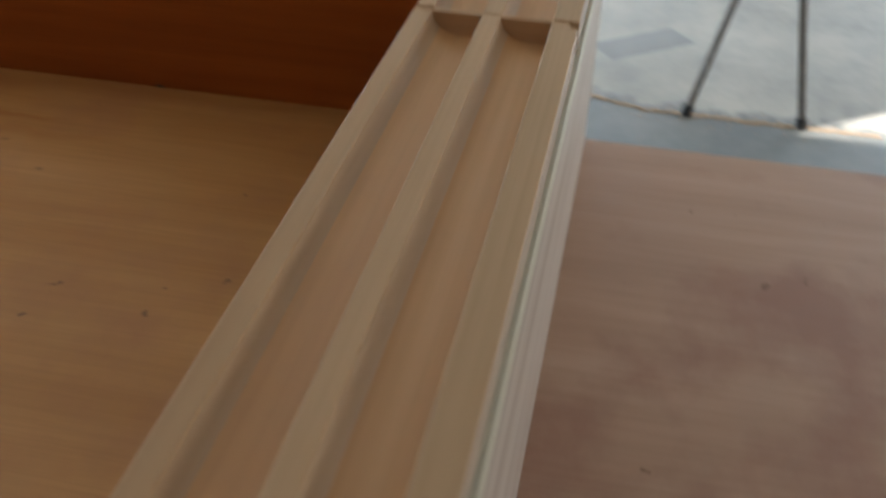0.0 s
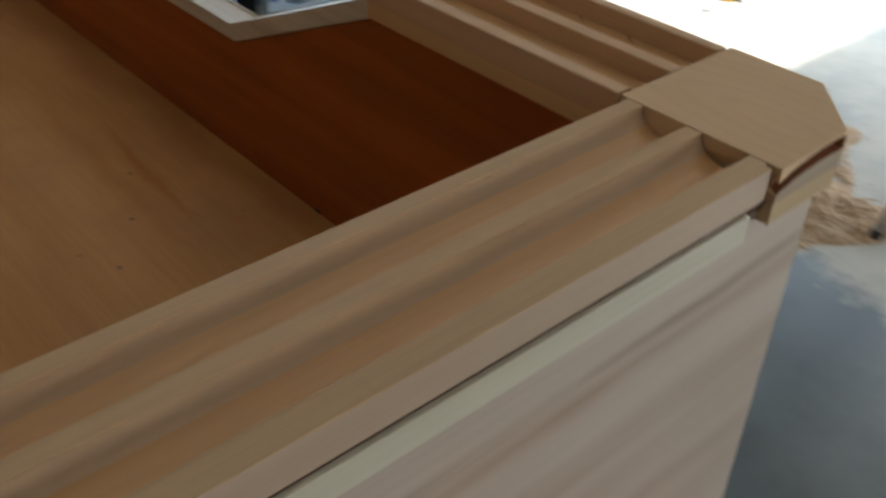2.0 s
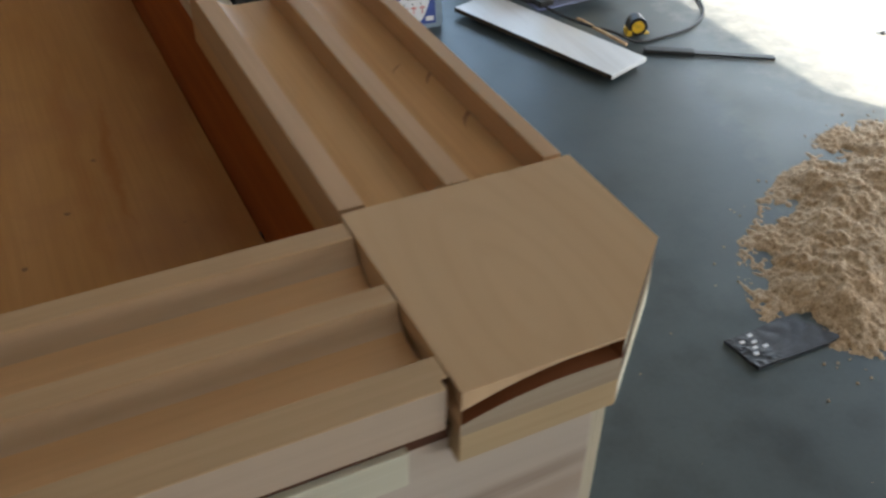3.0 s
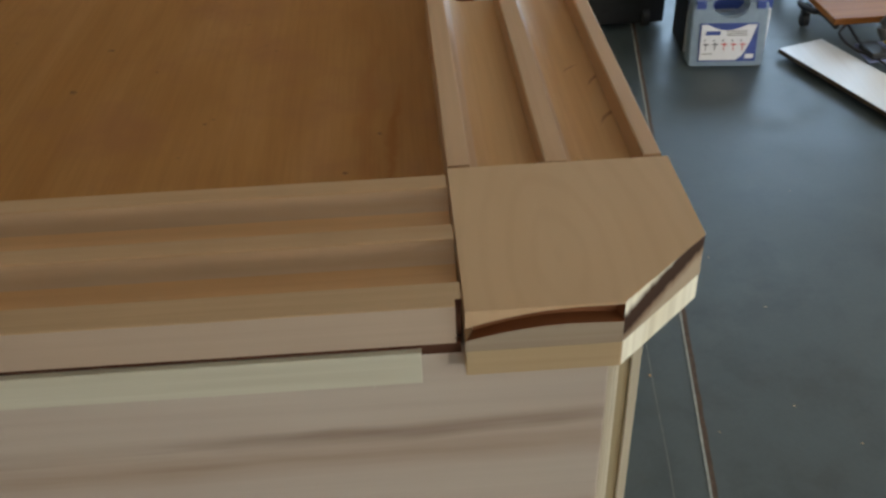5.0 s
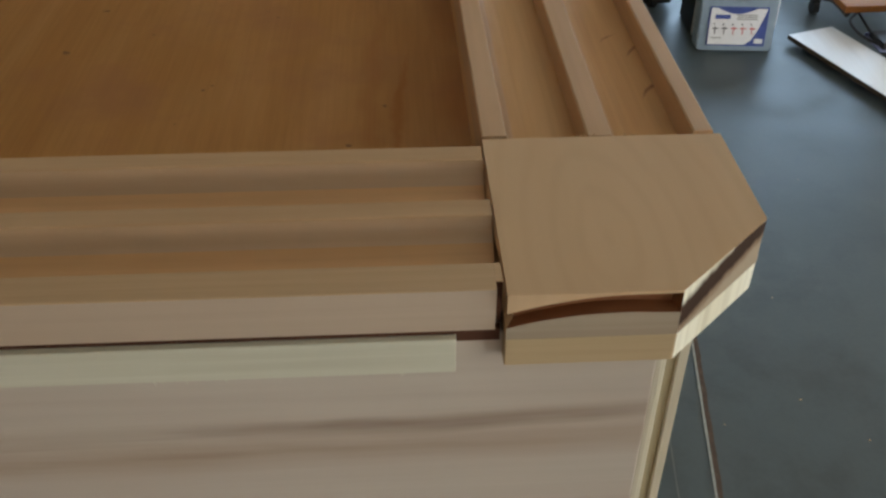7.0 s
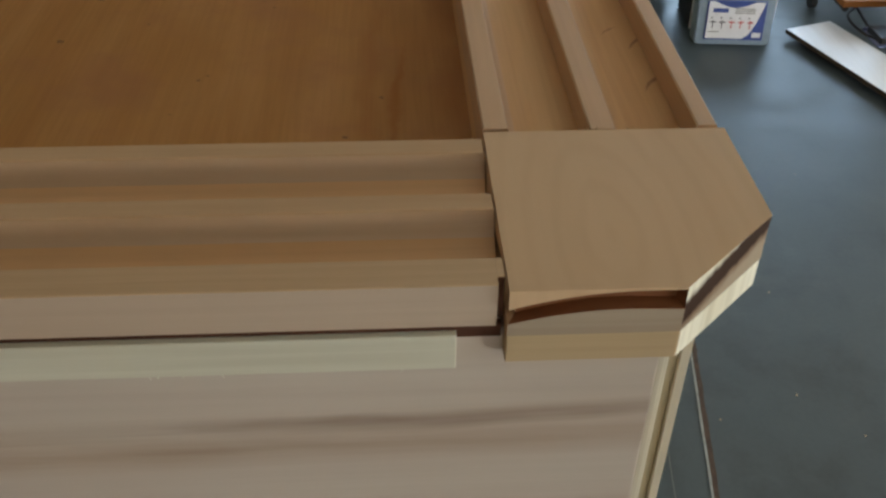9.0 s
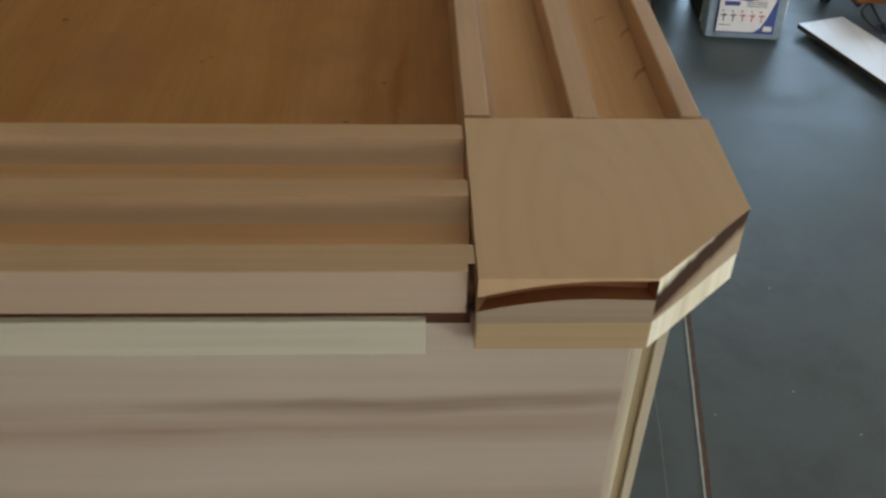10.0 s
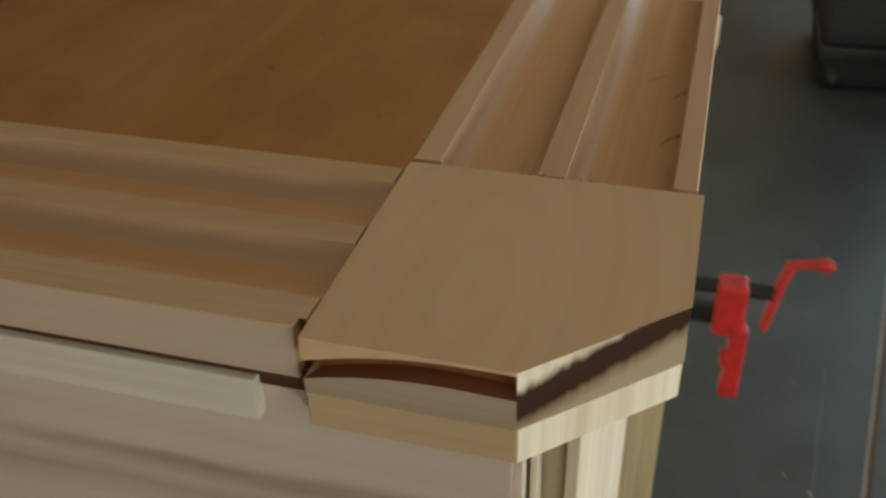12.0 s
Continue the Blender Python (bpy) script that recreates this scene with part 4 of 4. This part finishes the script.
part("offcut_strip", boxed(-0.006, 0.006, 0, 0.245, 0.0328, 0.0405, bevel=0.0015, m=m), ENDGRAIN, stick)


def tape_measure():
    t = thing("tape_measure", (1.61, 2.13, 0), "black and yellow tape measure standing on the floor", "tape measure")
    m = turned(1.61, 2.13, -20)
    bm = bmesh.new()
    pts = [(0.033 * math.cos(a) * (1.0 if math.sin(a) > 0 else 1.04), 0.034 + 0.034 * max(math.sin(a), -0.97)) for a in [k * math.tau / 28 for k in range(28)]]
    extrude(bm, pts, lambda u, v, s: tuple(m @ Vector((u, s, v))), -0.022, 0.022)
    body = part("case_shell", bm, BLACK_METAL, t)
    bm = bmesh.new()
    extrude(bm, [(0.022 * math.cos(k * math.tau / 24), 0.034 + 0.022 * math.sin(k * math.tau / 24)) for k in range(24)], lambda u, v, s: tuple(m @ Vector((u, s, v))), -0.0245, -0.0222)
    part("disc_label", bm, YELLOW, body, "yellow round label")
    part("bumper", boxed(-0.037, -0.018, -0.0235, 0.0235, 0.0, 0.022, bevel=0.004, m=m), YELLOW, t)
    part("blade_tip", boxed(0.030, 0.046, -0.010, 0.010, 0.003, 0.006, m=m), YELLOW, t)
    part("belt_clip", boxed(-0.012, 0.012, 0.0222, 0.026, 0.012, 0.056, bevel=0.001, m=m), STEEL, t)


tape_measure()


def clamp_bar():
    t = thing("hand_clamp_bar", (1.75, 1.89, 0), "flat black clamp bar lying on the concrete floor", "clamp bar")
    a, b = Vector((1.555, 2.005, 0)), Vector((1.925, 1.775, 0))
    m = turned(a.x, a.y, math.degrees(math.atan2(b.y - a.y, b.x - a.x)))
    L = (b - a).length
    part("bar", boxed(0, L, -0.013, 0.012, 0.003, 0.010, bevel=0.002, m=m), BLACK_METAL, t)
    part("grip", boxed(0.0, 0.17, -0.019, 0.017, 0.0, 0.015, bevel=0.005, m=m), RUBBER, t, "black moulded grip")
    part("end_stop", boxed(L - 0.012, L, -0.012, 0.011, 0, 0.0105, bevel=0.002, m=m), BLACK_METAL, t)


clamp_bar()

film = thing("plastic_bag", (1.0, 0.7, 0), "dark crinkled plastic bag lying flat beside the sawdust", "plastic bag")
bm = bmesh.new()
A, B, C_, D_ = Vector((0.875, 0.755, 0)), Vector((0.895, 0.655, 0)), Vector((1.135, 0.655, 0)), Vector((1.06, 0.76, 0))
n = 26
g = []
for i in range(n + 1):
    row = []
    for j in range(n + 1):
        u, v = i / n, j / n
        p = (A * (1 - u) + D_ * u) * (1 - v) + (B * (1 - u) + C_ * u) * v
        p += Vector((noise.noise(p * 12) * 0.006, noise.noise(p * 13 + Vector((4, 0, 0))) * 0.006, 0))
        p.z = 0.006 + 0.0025 * abs(noise.noise(p * 22)) + 0.012 * max(0, 0.35 - u) * abs(noise.noise(p * 60)) * 2
        row.append(bm.verts.new(p))
    g.append(row)
for i in range(n):
    for j in range(n):
        bm.faces.new((g[i][j], g[i + 1][j], g[i + 1][j + 1], g[i][j + 1]))
r = bmesh.ops.extrude_face_region(bm, geom=bm.faces[:])
for v in [v for v in r["geom"] if isinstance(v, bmesh.types.BMVert)]:
    v.co.z = 0.0
part("bag_sheet", bm, FILM, film)
for k, (x, y) in enumerate(((0.900, 0.725), (0.915, 0.70), (0.905, 0.685), (0.93, 0.735), (0.925, 0.715), (0.94, 0.695))):
    part("label_scrap", boxed(x - 0.006, x + 0.007, y - 0.004, y + 0.004, 0.019, 0.0205, m=None), LABEL_WHITE, film)


def sawhorse(near, far, label):
    near, far = [Vector((*p, 0)) for p in near], [Vector((*p, 0)) for p in far]
    m0, m1 = (near[0] + near[1]) / 2, (far[0] + far[1]) / 2
    axis = (m1 - m0).normalized()
    t = thing("sawhorse", (m0 + m1) / 2, label, "sawhorse", "sawhorses in the sawing area")
    ang = math.degrees(math.atan2(axis.y, axis.x))
    L = (m1 - m0).length
    part("top_beam", boxed(0.03, L - 0.03, -0.03, 0.03, 0.70, 0.76, bevel=0.006, m=turned(m0.x, m0.y, ang)), GREY_TUBE, t)
    for mid, feet, way in ((m0, near, 1), (m1, far, -1)):
        top = mid + axis * 0.06 * way + Vector((0, 0, 0.70))
        for f in feet:
            head = top + (f - mid) * 0.16
            leg = part("leg", tubed([f, head], 0.0125, 10), GREY_TUBE, t)
            part("rubber_foot", tubed([f, f + (head - f) * 0.05], 0.0165, 10), RUBBER, leg)
        a, b = (f + (top + (f - mid) * 0.16 - f) * 0.68 for f in feet)
        part("cross_brace", tubed([a, b], 0.008, 8), GREY_TUBE, t)
    return t


sawhorse([(0.972, -0.615), (0.972, -0.258)], [(2.16, -0.66), (2.14, -0.27)], "grey tubular steel sawhorse standing in sawdust")
sawhorse([(1.15, 0.12), (1.42, 0.47)], [(2.16, 0.157), (2.25, 0.52)], "grey tubular steel sawhorse beside the sawdust pile")


def dolly():
    t = thing("wooden_dolly", (1.65, 2.85, 0), "orange wooden dolly with black frame on casters", "dolly")
    m = turned(1.285, 2.535, 1)
    part("plank", boxed(0.0, 0.46, 0.0, 0.66, 0.098, 0.122, bevel=0.004, m=m), ORANGE, t, "orange stained plank")
    part("frame", tubed([m @ Vector(p) for p in curve_points([(0.02, 0.02, 0.086), (0.02, 0.14, 0.086), (-0.005, 0.17, 0.084), (-0.022, 0.23, 0.082), (-0.005, 0.29, 0.084), (0.02, 0.37, 0.086), (0.02, 0.64, 0.086)], 6)], 0.011, 10), BLACK_METAL, t, "black bent steel tube frame")
    part("cross_tube", tubed([m @ Vector((0.02, 0.30, 0.086)), m @ Vector((0.44, 0.30, 0.086))], 0.010, 8), BLACK_METAL, t)
    for x, y in ((0.0, 0.23), (0.41, 0.05), (0.41, 0.60), (0.05, 0.60)):
        c = part("caster", boxed(x - 0.014, x + 0.014, y - 0.014, y + 0.014, 0.036, 0.085, bevel=0.003, m=m), BLACK_METAL, t)
        part("wheel", tubed([m @ Vector((x - 0.011, y, 0.024)), m @ Vector((x + 0.011, y, 0.024))], 0.024, 18), RUBBER, c)


dolly()


def low_cart():
    t = thing("tool_cart", (0.62, 3.1, 0), "dark steel tool cart with black underside on casters", "cart")
    part("cart_tray", boxed(0.34, 0.79, 2.80, 3.40, 0.115, 0.16, bevel=0.01), BLACK_METAL, t, "black steel tray")
    part("cabinet", boxed(0.35, 0.78, 2.82, 3.38, 0.161, 0.62, bevel=0.01), BLACK_METAL, t)
    part("skirt", boxed(0.36, 0.77, 2.84, 3.36, 0.014, 0.1149, bevel=0.005), BLACK_METAL, t)
    for x, y in ((0.40, 2.85), (0.70, 2.85), (0.40, 3.34), (0.70, 3.34)):
        part("caster", tubed([(x - 0.012, y, 0.035), (x + 0.012, y, 0.035)], 0.035, 16), RUBBER, t)


low_cart()

def utility_knife(x, y, turn):
    t = thing("utility_knife", (x, y, 0), "small black and yellow utility knife on sunlit concrete", "knife")
    m = turned(x, y, turn) @ Matrix.Scale(0.62, 4)
    part("handle", boxed(-0.075, 0.06, -0.014, 0.014, 0.0, 0.02, bevel=0.005, m=m), BLACK_METAL, t)
    part("grip_inlay", boxed(-0.06, 0.02, -0.0155, -0.0142, 0.004, 0.016, m=m), YELLOW, t, "yellow grip inlay")
    part("nose", boxed(0.0605, 0.085, -0.009, 0.009, 0.004, 0.014, bevel=0.002, m=m), STEEL, t)


utility_knife(2.595, 1.77, -50)
for x, y, r, mat, label in ((2.42, 1.765, 0.013, STEEL, "small grey offcut chip on sunlit concrete"), (2.46, 1.70, 0.010, PALE, "small pale wood chip on sunlit concrete")):
    chip = thing("wood_chip", (x, y, 0), label, "wood chip", "chips on the floor")
    part("chip_body", boxed(x - r, x + r, y - r * 0.6, y + r * 0.6, 0, r, bevel=0.003), mat, chip)

# sawdust lines and crumbs on the floor
CHIPS = ((0.178, 0.765), (0.146, 0.717), (0.234, 1.022), (0.279, 0.986), (0.186, 0.906))
random.seed(11)
bm = bmesh.new()


def crumb(x, y, r):
    vs = bmesh.ops.create_icosphere(bm, subdivisions=1, radius=r)["verts"]
    k = Vector((random.uniform(0.7, 1.5), random.uniform(0.7, 1.3), random.uniform(0.3, 0.6)))
    bmesh.ops.scale(bm, vec=k, verts=vs)
    bmesh.ops.translate(bm, vec=(x, y, r * 0.3), verts=vs)


for k in range(600):
    y = random.uniform(-0.75, 0.20)
    crumb(swept_x(y) + random.gauss(0, 0.009 if k % 4 else 0.035), y, random.uniform(0.001, 0.0034))
for k in range(70):
    a = random.uniform(0, math.tau)
    rr = random.uniform(0.92, 1.2)
    u, v = 0.60 * rr * math.cos(a), 0.31 * rr * math.sin(a)
    crumb(1.54 + 0.866 * u - 0.5 * v, 0.925 + 0.5 * u + 0.866 * v, random.uniform(0.0015, 0.005))
for x, y in CHIPS:
    crumb(x, y, 0.0035)
for k in range(18):
    crumb(random.uniform(0.12, 0.9), random.uniform(0.3, 2.3), random.uniform(0.001, 0.0025))
tagged(part("sawdust_crumbs", bm, SAWDUST), "scattered sawdust crumbs and chips on concrete", "sawdust", kind="stuff")
